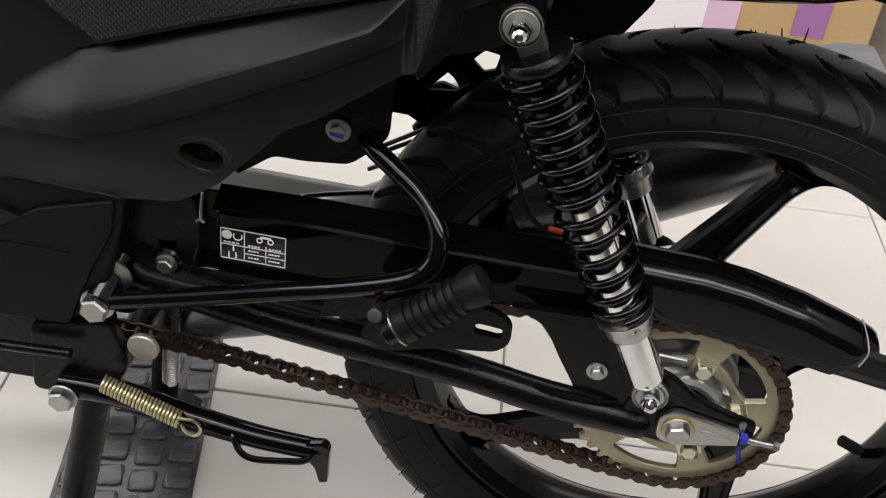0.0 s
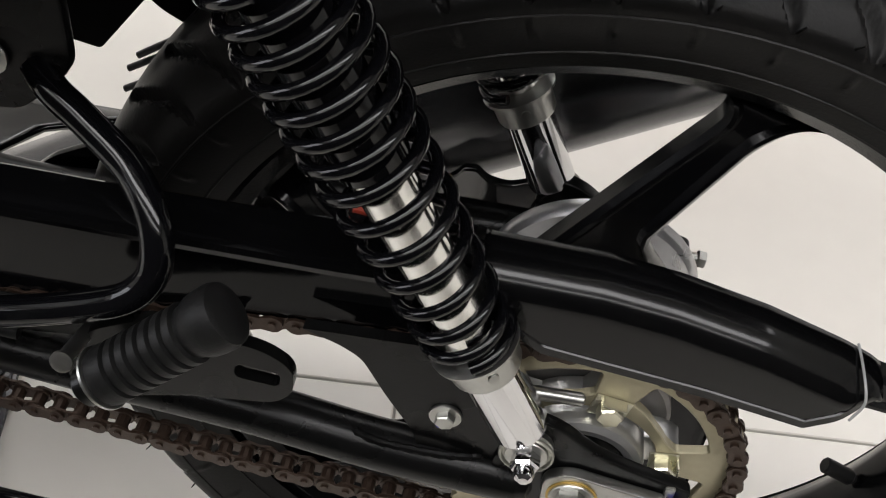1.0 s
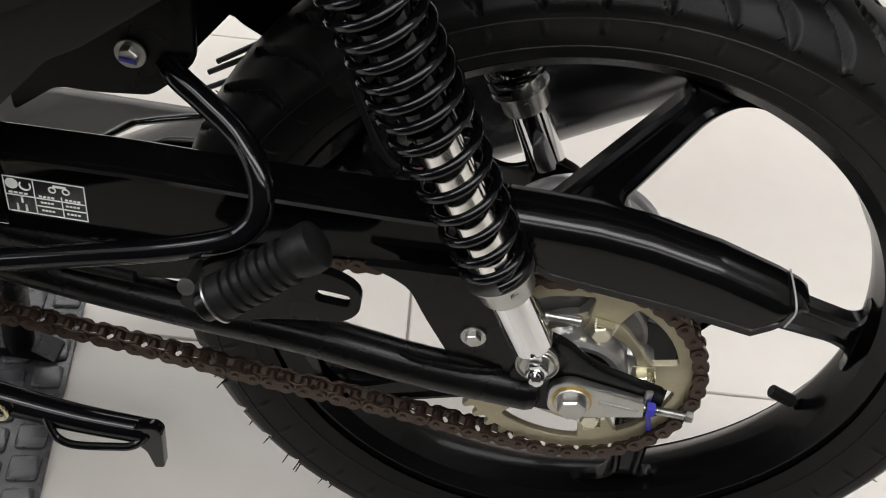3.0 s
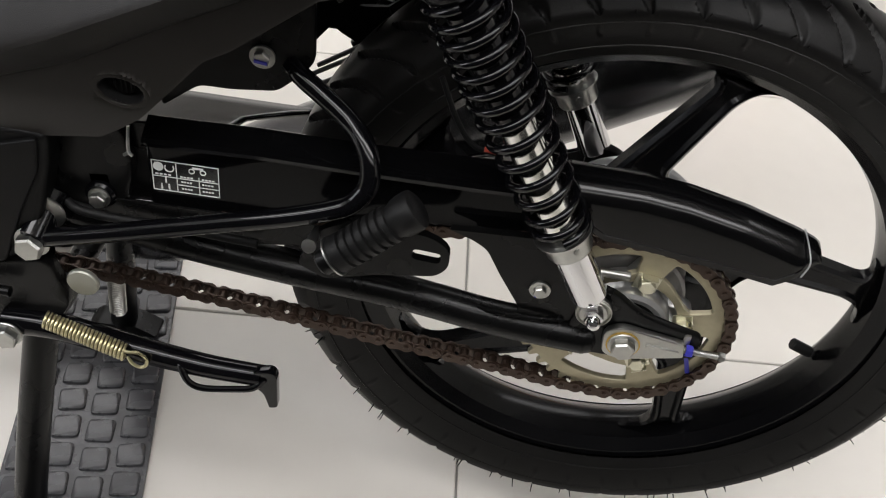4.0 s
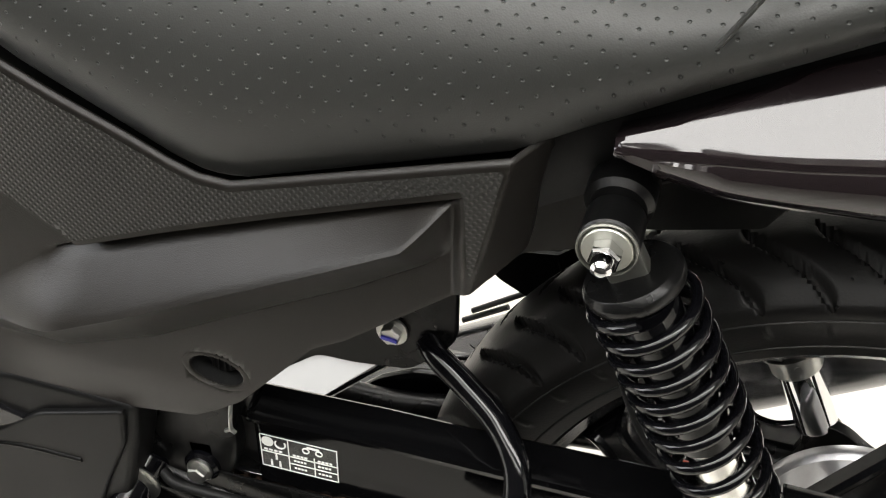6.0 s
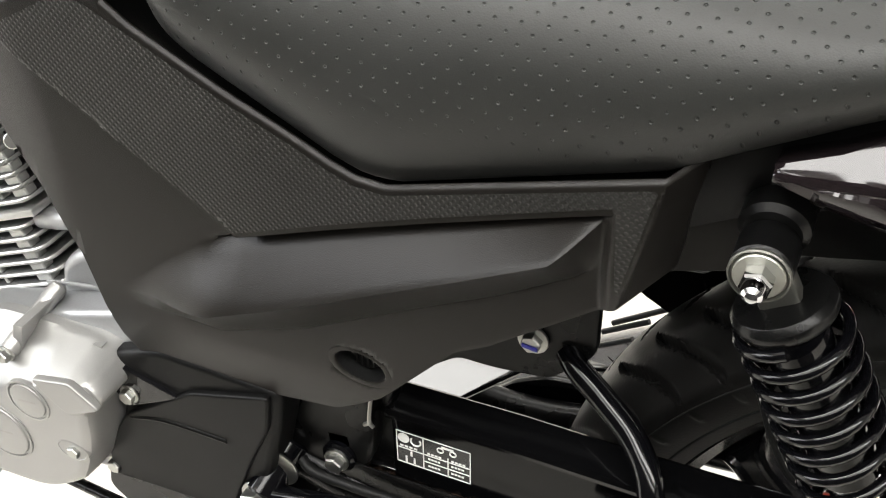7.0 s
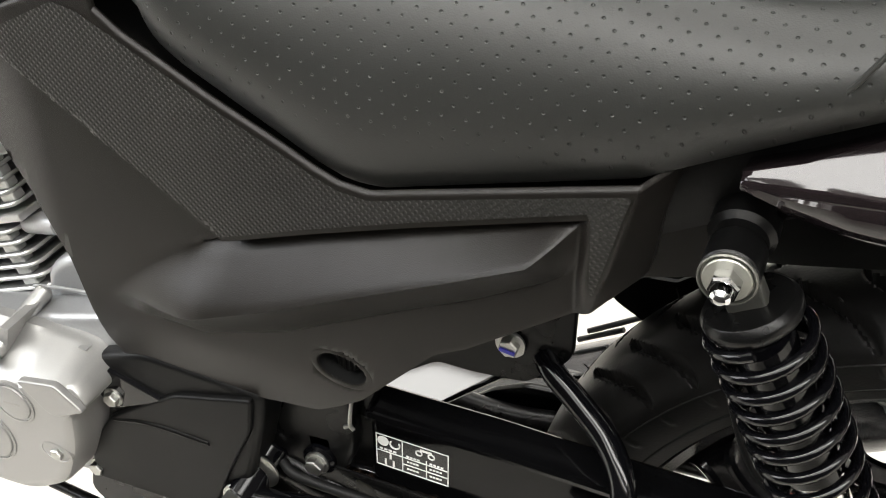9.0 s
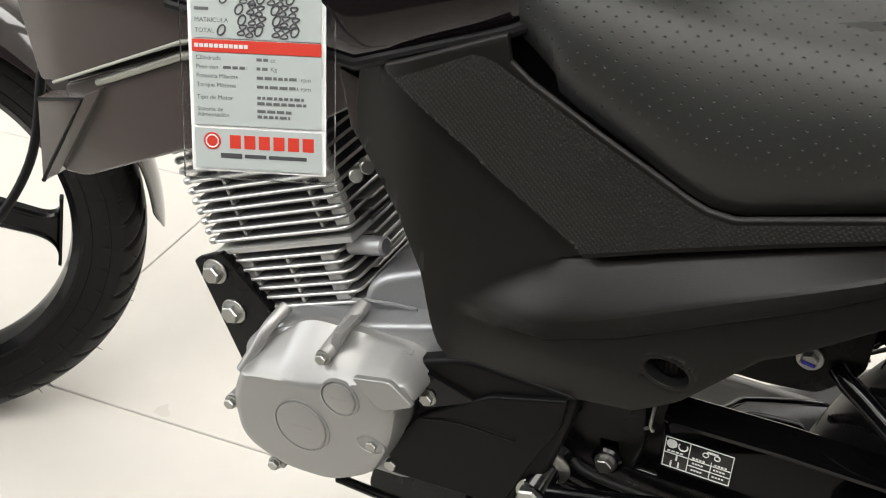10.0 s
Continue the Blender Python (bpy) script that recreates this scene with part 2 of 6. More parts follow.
floor = tagged(part("floor", block(bmesh.new(), (12, 12, 0.1), pose(0, 0, -0.054), 0), GROUT), "cream glazed square floor tiles with narrow grey joints", "floor", kind="structure")
ceiling = tagged(part("ceiling", block(bmesh.new(), (9, 9, 0.1), pose(0, 0, 3.05), 0), CEILING_PAINT), "plain white showroom ceiling", "ceiling", kind="structure")
for wall_name, wx, wy, sx, sy in (("wall_north", 0, 4.0, 9, 0.15), ("wall_south", 0, -3.4, 9, 0.15), ("wall_east", 4.4, 0.3, 0.15, 7.25)):
    tagged(part(wall_name, block(bmesh.new(), (sx, sy, 3.0), pose(wx, wy, 1.5), 0), WALL_PAINT), "plain white painted showroom wall", "wall", kind="structure")

bm = bmesh.new()
for wy, wz, sy, sz in ((0.3, 0.45, 7.25, 0.9), (0.3, 2.8, 7.25, 0.4), (-3.1875, 1.75, 0.275, 1.7), (1.7375, 1.75, 4.375, 1.7)):
    block(bm, (0.15, sy, sz), pose(-4.4, wy, wz), 0)
tagged(part("wall_west", bm, WALL_PAINT), "plain white painted showroom wall with a wide window", "wall", kind="structure")
window = tagged(new("window_1"), "wide window in a pale aluminium frame", "window", kind="structure")
FRAME = material("pale_window_frame", (0.5, 0.5, 0.5), 0.4, metal=0.5, grain=0.05)
for wy, wz, sy, sz in ((-1.75, 0.92, 2.6, 0.04), (-1.75, 2.58, 2.6, 0.04), (-3.03, 1.75, 0.04, 1.62), (-0.47, 1.75, 0.04, 1.62), (-1.75, 1.75, 0.04, 1.62)):
    part("window_frame", block(bmesh.new(), (0.06, sy, sz), pose(-4.31, wy, wz), 0.003), FRAME, window)
# added low dark wall, never in view: shades the near floor, darkens reflections
BLOCKER_PAINT = material("charcoal_blocker_paint", (0.035, 0.034, 0.033), 0.6, grain=0.06, bump=0.1, bump_scale=200, stain=0.08, stain_scale=2)
tagged(part("wall_blocker", block(bmesh.new(), (3.0, 0.10, 1.06), pose(-0.25, -0.94, 0.53), 0.004), BLOCKER_PAINT), "unseen low charcoal wall added to darken reflections", "wall", kind="structure")

PSI = 4.23
tile_mesh = mesh_of(block(bmesh.new(), (0.5972, 0.5972, 0.012), Matrix(), 0.0012, 1), False)
tile_mesh.materials.append(TILE)
TURN = Matrix.Rotation(radians(PSI), 4, "Z")


def lay_tiles():
    for i in range(-6, 5):
        for k in range(-4, 7):
            ob = part("tile", tile_mesh, None, floor)
            ob.matrix_local = TURN @ Matrix.Translation((-0.1147 + 0.6 * (i + 0.5), 0.2226 + 0.6 * (k - 0.5), -0.006))


# ---- studded rubber mat under the stand ----
def build_mat():
    mat = thing("rubber_mat", "narrow grey rubber mat with worn raised square studs on the floor", "mat")
    a = 10.2
    mat.matrix_world = pose(-0.527, 0.0, 0.0, 0, 0, a)
    mm = material("worn_grey_rubber", (0.050, 0.050, 0.054), 0.27, grain=0.35, grain_scale=60, stain=0.35, stain_scale=14, rough_var=0.14, bump=0.3, bump_scale=120)
    part("sheet", block(bmesh.new(), (0.15, 0.76, 0.006), pose(0, 0, 0.003), 0.001), mm, mat)
    stud = bmesh.new()
    pts = rounded([(-0.0145, -0.0145), (0.0145, -0.0145), (0.0145, 0.0145), (-0.0145, 0.0145)], 0.005, 3)
    rings = []
    for h, k in ((0.0, 1.04), (0.003, 1.0), (0.0042, 0.9)):
        rings.append([stud.verts.new((x * k, y * k, h)) for x, y in pts])
    for p, q in zip(rings, rings[1:]):
        for i in range(len(p)):
            stud.faces.new((p[i], p[(i + 1) % len(p)], q[(i + 1) % len(p)], q[i]))
    stud.faces.new(rings[-1])
    me = mesh_of(stud)
    me.materials.append(mm)
    for i in range(4):
        for k in range(20):
            ob = part("stud", me, None, mat)
            ob.matrix_local = pose(-0.0555 + 0.037 * i + random.uniform(-0.001, 0.001), -0.361 + 0.038 * k + (0.006 if i % 2 else 0), 0.0055, random.uniform(-1.5, 1.5), random.uniform(-1.5, 1.5), random.uniform(-3, 3))


build_mat()


# ---- the motorcycle ----
bike = thing("motorcycle", "black motorcycle with cast wheels and silver engine on its centre stand", "motorcycle")
AX = Vector((0.0, 0.0, 0.35))  # rear axle


def build_tyre(name, parent, c, rim_r, outer_r, half, slashes, label):
    """A tyre as one turned mesh with curved slash grooves pressed into its tread."""
    prof = []
    bead = rim_r - 0.004
    for t in np.linspace(0, 1, 10):  # near sidewall
        a = t * 1.25
        prof.append((-(half * 0.72 + half * 0.28 * math.sin(a * 1.25)), bead + (outer_r - 0.026 - bead) * t))
    n_tread = 38
    shoulder = prof[-1]
    for t in np.linspace(0, 1, n_tread)[1:-1]:
        u = t * 2 - 1
        prof.append((abs(shoulder[0]) * math.copysign(abs(u) ** 0.82, u), outer_r - (outer_r - shoulder[1]) * abs(u) ** 2.3))
    prof += [(-y, r) for y, r in prof[9::-1]]
    n = 1350
    rows = []
    for i in range(n):
        th = 2 * math.pi * i / n
        row = []
        for j, (y, r) in enumerate(prof):
            d = 0.0
            if 6 <= j <= len(prof) - 7:
                s = y / half
                for side in (-1, 1):
                    q = s * side  # 1 at this side's shoulder
                    if 0.06 < q < 1.06:
                        ph = (th - side * 0.0 - 0.15 * (1 - q) ** 1.3 - 0.02 * math.sin(5 * q) - (0.5 if side > 0 else 0.0) * 2 * math.pi / slashes) * slashes / (2 * math.pi)
                        f = abs(ph - round(ph)) * 2 * math.pi / slashes * outer_r
                        w = 0.0034 * smoothstep(0.06, 0.35, q) * (1 - 0.7 * smoothstep(0.85, 1.05, q))
                        if f < w * 1.6:
                            d = max(d, 0.0055 * smoothstep(1.06, 0.90, q) * (1 - smoothstep(w * 0.7, w * 1.5, f)) if w > 1e-5 else 0)
            r2 = r - d
            row.append((c.x + r2 * math.cos(th), c.y + y, c.z + r2 * math.sin(th)))
        rows.append(row)
    me = bpy.data.meshes.new("tyre")
    m = len(prof)
    verts = [p for row in rows for p in row]
    faces = [(i * m + j, i * m + j + 1, ((i + 1) % n) * m + j + 1, ((i + 1) % n) * m + j) for i in range(n) for j in range(m - 1)]
    me.from_pydata(verts, [], faces)
    me.polygons.foreach_set("use_smooth", [True] * len(me.polygons))
    me.set_sharp_from_angle(angle=radians(50))
    ob = part("tyre", me, TYRE_RUBBER, parent, label)
    # moulding lines on the sidewall and short rubber whiskers
    bm = bmesh.new()
    rng = random.Random(3)
    for k in range(150):
        th, side = rng.uniform(0, 2 * math.pi), rng.choice((-1, 1))
        s = rng.choice((1.0, 0.98, 0.75, 0.5))
        r = outer_r - (outer_r - shoulder[1]) * s ** 2.3
        p = Vector((c.x + r * math.cos(th), c.y + side * abs(shoulder[0]) * s ** 0.82, c.z + r * math.sin(th)))
        d = Vector((math.cos(th), side * 0.9 * s, math.sin(th))).normalized() + Vector((rng.uniform(-0.3, 0.3), rng.uniform(-0.3, 0.3), rng.uniform(-0.3, 0.3)))
        sweep(bm, [p, p + d * rng.uniform(0.004, 0.009)], [0.0007, 0.0004], 5)
    tagged(part("whiskers", bm, TYRE_RUBBER, ob, "short moulding whiskers of rubber"), kind="stuff")
    for rr in (rim_r + 0.007, rim_r + 0.030):
        bm = bmesh.new()
        y = -(half * 0.72 + half * 0.28 * math.sin((rr - bead) / (outer_r - 0.026 - bead) * 1.5625)) if rr > bead else -half
        sweep(bm, [(c.x + rr * math.cos(a), c.y + y, c.z + rr * math.sin(a)) for a in np.linspace(0, 2 * math.pi, 121)[:-1]], 0.0009, 6, closed=True)
        part("moulding_line", bm, TYRE_RUBBER, ob)
    return ob


def build_rim(parent, c, rim_r, half):
    k = rim_r
    prof = [(k, -half), (k, -half + 0.004), (k - 0.012, -half + 0.007), (k - 0.016, -0.014), (k - 0.016, 0.010), (k - 0.012, half - 0.007), (k, half - 0.004), (k, half),
            (k - 0.002, half + 0.001), (k - 0.008, half), (k - 0.014, half - 0.008), (k - 0.0165, 0.020), (k - 0.0200, 0.014), (k - 0.0215, 0.010), (k - 0.0218, 0.002), (k - 0.0212, -0.006), (k - 0.018, -half + 0.009), (k - 0.008, -half), (k - 0.002, -half - 0.001)]
    bm = bmesh.new()
    lathe(bm, prof, Matrix.Translation(c) @ Matrix.Rotation(radians(-90), 4, "X"), 144, closed=True)
    return part("rim", bm, WHEEL_BLACK, parent, "black cast alloy rim", angle=30)


def spoke_mesh(rim_in, offset, root, waist, half, fillet=0.030, fillet2=0.018, depth=0.018, valley=0.0):
    """One tapering cast spoke along +x, filleted into the rim, with a sunk face and a ridge on each side."""

    def side(sgn, d):
        """One edge: straight along the spoke, then a round fillet onto the rim."""
        pts = []
        z1 = offset + sgn * waist
        xc = math.sqrt(rim_in ** 2 - z1 ** 2)
        for t in np.linspace(0, 1, 29):
            w = waist + (root - waist) * (1 - t)
            if sgn < 0:
                w += min(0.030, 90 * max(0.0, valley - t * (xc - d)) ** 2)
            pts.append(Vector((t * (xc - d), sgn * w)))
        a = math.atan2(z1, xc) + sgn * d / rim_in
        p0, p1, p2 = pts[-1], Vector((xc, sgn * waist)), Vector((rim_in * math.cos(a), rim_in * math.sin(a) - offset))
        for t in np.linspace(0, 1, 11)[1:]:
            pts.append(p0 * (1 - t) ** 2 + p1 * 2 * t * (1 - t) + p2 * t * t)
        pts.append(p2 + p2.normalized() * 0.004)
        return pts

    rows = []
    for n, (lo, hi) in enumerate(zip(side(-1, fillet), side(1, fillet2))):
        sink = smoothstep(29, 39, n)
        h = half * (1.0 - 0.22 * min(1.0, n / 38)) * (1 - 0.45 * sink)
        b, e = -h + depth * (1 - 0.45 * sink), 0.003
        run = (hi - lo).normalized()
        prof = [(lo, 0, -h + e), (lo, e, -h), (lo, 0.0055, -h), (lo, 0.0085, -h + 0.003), (hi, -0.0085, -h + 0.003), (hi, -0.0055, -h), (hi, -e, -h), (hi, 0, -h + e),
                (hi, 0, b - e), (hi, -e, b), (lo, e, b), (lo, 0, b - e)]
        rows.append([(p.x + run.x * o, y, p.y + run.y * o) for p, o, y in prof])
    return mesh_of(grid_surface(bmesh.new(), rows, close_v=True), angle=28)


rear_wheel = part("rear_wheel", lathe(bmesh.new(), [(0.012, -0.050), (0.036, -0.048), (0.043, -0.044), (0.046, -0.030), (0.052, -0.018), (0.054, 0.0), (0.055, 0.014), (0.053, 0.024), (0.050, 0.028), (0.020, 0.030)], Matrix.Translation(AX) @ Matrix.Rotation(radians(-90), 4, "X"), 64), WHEEL_BLACK, bike, "black cast five-spoke rear wheel", angle=30)
WC = AX + Vector((-0.001, 0, -0.005))  # middle of the rim
build_tyre("tyre", rear_wheel, WC, 0.2353, 0.299, 0.049, 48, "black road tyre with curved slash grooves")
build_rim(rear_wheel, WC, 0.2353, 0.030)
sp = spoke_mesh(0.2130, 0.0625, 0.0235, 0.0125, 0.022, valley=0.107)
sp.materials.append(WHEEL_BLACK)
for k in range(5):
    s = part("spoke", sp, None, rear_wheel)
    s.matrix_local = Matrix.Translation(WC) @ Matrix.Rotation(radians(-(58.5 + 72 * k)), 4, "Y") @ Matrix.Translation((0, 0, 0.0625))

# brake plate with its adjuster pin on the far side
bm = lathe(bmesh.new(), [(0.020, -0.028), (0.058, -0.027), (0.0610, -0.024), (0.0640, -0.004), (0.0665, -0.001), (0.0680, 0.002), (0.0680, 0.006), (0.062, 0.010), (0.03, 0.014), (0.012, 0.018)], Matrix.Translation(AX + Vector((0, 0.050, 0))) @ Matrix.Rotation(radians(-90), 4, "X"), 64)
drum = part("brake_plate", bm, material("satin_brake_aluminium", (0.42, 0.42, 0.43), 0.30, metal=0.9, grain=0.08, bump=0.12, bump_scale=500, rough_var=0.08), rear_wheel, "grey cast drum brake plate", angle=30)
bm = rod(bmesh.new(), (0.030, 0.077, 0.3670), (0.068, 0.077, 0.3630), 0.0037, 14)
hex_bolt(bm, aim((0.0665, 0.077, 0.3632), (0.09, 0.077, 0.3607)), 0.0105, 0.005)
part("brake_adjuster", bm, ZINC, drum, "zinc brake adjuster rod")
# valve
bm = rod(bmesh.new(), (0.206, 0.004, 0.254), (0.192, 0.004, 0.2605), 0.0035, 12)
rod(bm, (0.192, 0.004, 0.2605), (0.172, 0.004, 0.2695), 0.0055, 14, 0.001)
part("valve", bm, RUBBER, rear_wheel, "black capped tyre valve")


DULL_ALU = material("dull_cast_aluminium", (0.30, 0.29, 0.28), 0.45, metal=0.6, grain=0.1, bump=0.15, stain=0.08)


CARRIER = material("bright_cast_aluminium", (0.62, 0.62, 0.61), 0.30, metal=0.9, grain=0.08, bump=0.12, stain=0.05, rough_var=0.06)
PALE_TAB = material("pale_yellow_zinc", (0.58, 0.56, 0.44), 0.28, metal=0.9, grain=0.08, rough_var=0.08)


def build_sprocket():
    y0, y1 = -0.0755, -0.0815
    teeth = 43
    outline = []
    for k in range(teeth):
        for f, r in ((-0.5, 0.0838), (-0.27, 0.0842), (-0.12, 0.0905), (0.12, 0.0905), (0.27, 0.0842)):
            a = 2 * math.pi * (k + f) / teeth
            outline.append((r * math.cos(a), AX.z + r * math.sin(a)))
    holes = []
    for k in range(5):
        mid = radians(43 + 72 * k)
        lp = []
        for t in np.linspace(-0.46, 0.40, 11):
            lp.append((0.0725 + 0.0015 * t, mid + t))
        for t in np.linspace(0.44, -0.46, 11):
            lp.append((0.0500 + 0.011 * max(0.0, t) + 0.004 * smoothstep(-0.30, -0.46, t), mid + t * 0.96))
        pts = [(r * math.cos(a), AX.z + r * math.sin(a)) for r, a in lp]
        holes.append(rounded(pts, 0.009, 3))
    holes.append([(0.0435 * math.cos(a), AX.z + 0.0435 * math.sin(a)) for a in np.linspace(0, 2 * math.pi, 29)[:-1]])
    ob = part("sprocket", plate(bmesh.new(), outline, y0, y1, 0.0006, holes, 1), SPROCKET, rear_wheel, "khaki zinc-plated rear sprocket", angle=30)
    # cast carrier with five lobes behind, its bearing seal and the nuts with their bent lock tabs
    bm = bmesh.new()
    pts = []
    for k in range(90):
        a = 2 * math.pi * k / 90
        pts.append((0.0375 + 0.0185 * max(0.0, math.cos(5 * (a - radians(78)))) ** 1.5, a))
    plate(bm, [(r * math.cos(a), AX.z + r * math.sin(a)) for r, a in pts], -0.0735, -0.056, 0.003, [[(0.0262 * math.cos(a), AX.z + 0.0262 * math.sin(a)) for a in np.linspace(0, 2 * math.pi, 37)[:-1]]])
    part("carrier", bm, CARRIER, ob, "silver lobed sprocket carrier")
    part("carrier_ring", lathe(bmesh.new(), [(0.0272, 0.0), (0.0272, 0.0155), (0.0285, 0.0170), (0.0320, 0.0172), (0.0355, 0.0150), (0.0368, 0.0110), (0.0368, 0.0)], at_side(0, -0.072, AX.z), 56), CARRIER, ob, "silver raised bearing boss", angle=30)
    bm = lathe(bmesh.new(), [(0.0268, 0.0), (0.0268, 0.012), (0.0240, 0.0130), (0.0225, 0.0110), (0.0150, 0.0100), (0.0135, 0.0120), (0.0110, 0.0120), (0.011, 0.0)], at_side(0, -0.070, AX.z), 48)
    part("seal_ring", bm, RUBBER, ob, "black bearing seal", angle=30)
    part("axle_spacer", lathe(bmesh.new(), [(0.0105, 0.0), (0.0105, 0.022), (0.0090, 0.0235), (0.006, 0.0235)], at_side(0, -0.070, AX.z), 32), ZINC, ob)
    for k in range(5):
        a = radians(78 + 72 * k)
        c = Vector((0.0470 * math.cos(a), -0.0815, AX.z + 0.0470 * math.sin(a)))
        spin = Matrix.Translation(c) @ Matrix.Rotation(-a, 4, "Y")
        tab = block(bmesh.new(), (0.016, 0.0012, 0.020), spin @ Matrix.Translation((0, -0.0008, 0)), 0.0004)
        block(tab, (0.0012, 0.0070, 0.013), spin @ Matrix.Translation((0.0078, -0.0042, 0)), 0.0004)
        part("lock_tab", tab, PALE_TAB, ob, "bent zinc lock tab")
        bolt_part("sprocket_nut", c.x, c.y - 0.0012, c.z, PALE_TAB, ob, across=0.0125, head=0.0075)
    return ob


sprocket = build_sprocket()
sprocket.location.y = 0.002
rear_wheel.matrix_local = Matrix.Translation(AX) @ Matrix.Rotation(radians(0.6), 4, "Z") @ Matrix.Translation(-AX)
part("hub_drum", lathe(bmesh.new(), [(0.030, -0.052), (0.049, -0.050), (0.0515, -0.047), (0.0515, -0.020), (0.055, -0.016), (0.055, -0.010)], Matrix.Translation(AX) @ Matrix.Rotation(radians(-90), 4, "X"), 56), DULL_ALU, rear_wheel, "dull grey cast hub drum", angle=30)

# ---- chain ----
chain = new("chain")
chain.parent = bike
tagged(chain, "brown oiled drive chain")


def chain_path():
    fz, fx, fr, rr = 0.352, -0.520, 0.0305, 0.087
    pts = []
    for a in np.linspace(93, -94, 40):
        pts.append((rr * math.cos(radians(a)), AX.z + rr * math.sin(radians(a))))
    low = [(-0.052, 0.2675), (-0.103, 0.2755), (-0.178, 0.2845), (-0.228, 0.291), (-0.278, 0.2985), (-0.328, 0.305), (-0.377, 0.311), (-0.426, 0.3155), (-0.476, 0.319)]
    pts += low
    for a in np.linspace(-95, -265, 24):
        pts.append((fx + fr * math.cos(radians(a)), fz + fr * math.sin(radians(a))))
    return [Vector((x, -0.0785, z)) for x, z in pts]


def chain_meshes():
    p = 0.0127

    def link_plate(bm, y, t, h):
        pts = []
        for cx, a0 in ((p / 2, -90), (-p / 2, 90)):
            for a in np.linspace(a0, a0 + 180, 7):
                pts.append((cx + h * math.cos(radians(a)), h * math.sin(radians(a))))
        pts = pts[:7] + [(0, h * 0.72)] + pts[7:] + [(0, -h * 0.72)]
        plate(bm, pts, y - t / 2, y + t / 2, 0)

    outer, inner = bmesh.new(), bmesh.new()
    for s in (-1, 1):
        link_plate(outer, s * 0.0067, 0.0016, 0.0056)
        link_plate(inner, s * 0.0048, 0.0016, 0.0059)
        for cx in (-p / 2, p / 2):
            rod(outer, (cx, s * 0.0070, 0), (cx, s * 0.0088, 0), 0.0023, 10)
    for cx in (-p / 2, p / 2):
        rod(inner, (cx, -0.0042, 0), (cx, 0.0042, 0), 0.0042, 10)
    out = []
    for b in (outer, inner):
        me = mesh_of(b, angle=30)
        me.materials.append(CHAIN)
        out.append(me)
    return out


def lay_chain():
    path = chain_path()
    path.append(path[0])
    d = [0.0]
    for a, b in zip(path, path[1:]):
        d.append(d[-1] + (b - a).length)
    n = int(round(d[-1] / 0.0127 / 2)) * 2
    step = d[-1] / n
    xs, zs = [q.x for q in path], [q.z for q in path]
    meshes = chain_meshes()
    for k in range(n):
        a = Vector((np.interp(k * step, d, xs), 0, np.interp(k * step, d, zs)))
        s2 = (k + 1) * step
        b = Vector((np.interp(s2, d, xs), 0, np.interp(s2, d, zs)))
        mid, ang = (a + b) / 2, math.atan2((b - a).z, (b - a).x)
        ob = part("chain_link", meshes[k % 2], None, chain)
        ob.matrix_local = Matrix.Translation((mid.x, -0.0785, mid.z)) @ Matrix.Rotation(-ang, 4, "Y")


lay_chain()
chain.location.y = 0.001

# ---- swingarm ----
bm = bmesh.new()
sweep(bm, spline([(-0.505, -0.080, 0.400), (-0.44, -0.083, 0.386), (-0.37, -0.086, 0.3745), (-0.28, -0.090, 0.3660), (-0.185, -0.092, 0.3580), (-0.107, -0.093, 0.3455), (-0.030, -0.094, 0.3395)], 8), 0.0148, 20)
lathe(bm, [(0.0148, 0), (0.0130, 0.006), (0.006, 0.010), (0, 0.0105)], aim((-0.030, -0.094, 0.3395), (0.05, -0.094, 0.335)), 20)
swingarm = part("swingarm", bm, SATIN_BLACK, bike, "satin black tubular steel swingarm")
bm = bmesh.new()
sweep(bm, spline([(-0.505, 0.080, 0.345), (-0.37, 0.086, 0.318), (-0.25, 0.090, 0.335), (-0.10, 0.093, 0.345), (0.02, 0.094, 0.343)], 8), 0.0155, 20)
sweep(bm, [(-0.44, -0.082, 0.375), (-0.44, 0.082, 0.335)], 0.016, 16)
part("far_arm", bm, SATIN_BLACK, swingarm)
bm = bmesh.new()
rows = [[(x, y, 0.4045 + 0.002 * math.cos(y * 18) - 0.004 * smoothstep(-0.40, -0.46, x)) for y in np.linspace(-0.078, 0.078, 17)] for x in np.linspace(-0.46, -0.39, 8)]
arc = [[(-0.39 + (lerp_table(y, [(-0.078, 0.055), (-0.05, 0.022), (0.0, 0.012), (0.05, 0.045), (0.078, 0.11)])) * k, y, 0.4045 + 0.002 * math.cos(y * 18)) for y in np.linspace(-0.078, 0.078, 17)] for k in np.linspace(0, 1, 8)[1:]]
thicken(part("cross_plate", grid_surface(bm, rows + arc), WET_BLACK, swingarm, "gloss black cross plate between the arms"), 0.004, -1)
# near gusset with the guard's fixing, and the end plate round the axle
plate_o = rounded([(-0.150, 0.436), (-0.060, 0.440), (-0.030, 0.392), (-0.020, 0.348), (-0.084, 0.346), (-0.088, 0.366), (-0.106, 0.396), (-0.119, 0.421), (-0.131, 0.4285)], [0.002, 0.01, 0.01, 0.006, 0.004, 0.006, 0.008, 0.010, 0.004])
part("gusset", plate(bmesh.new(), plate_o, -0.097, -0.090, 0.002), SATIN_BLACK, swingarm)
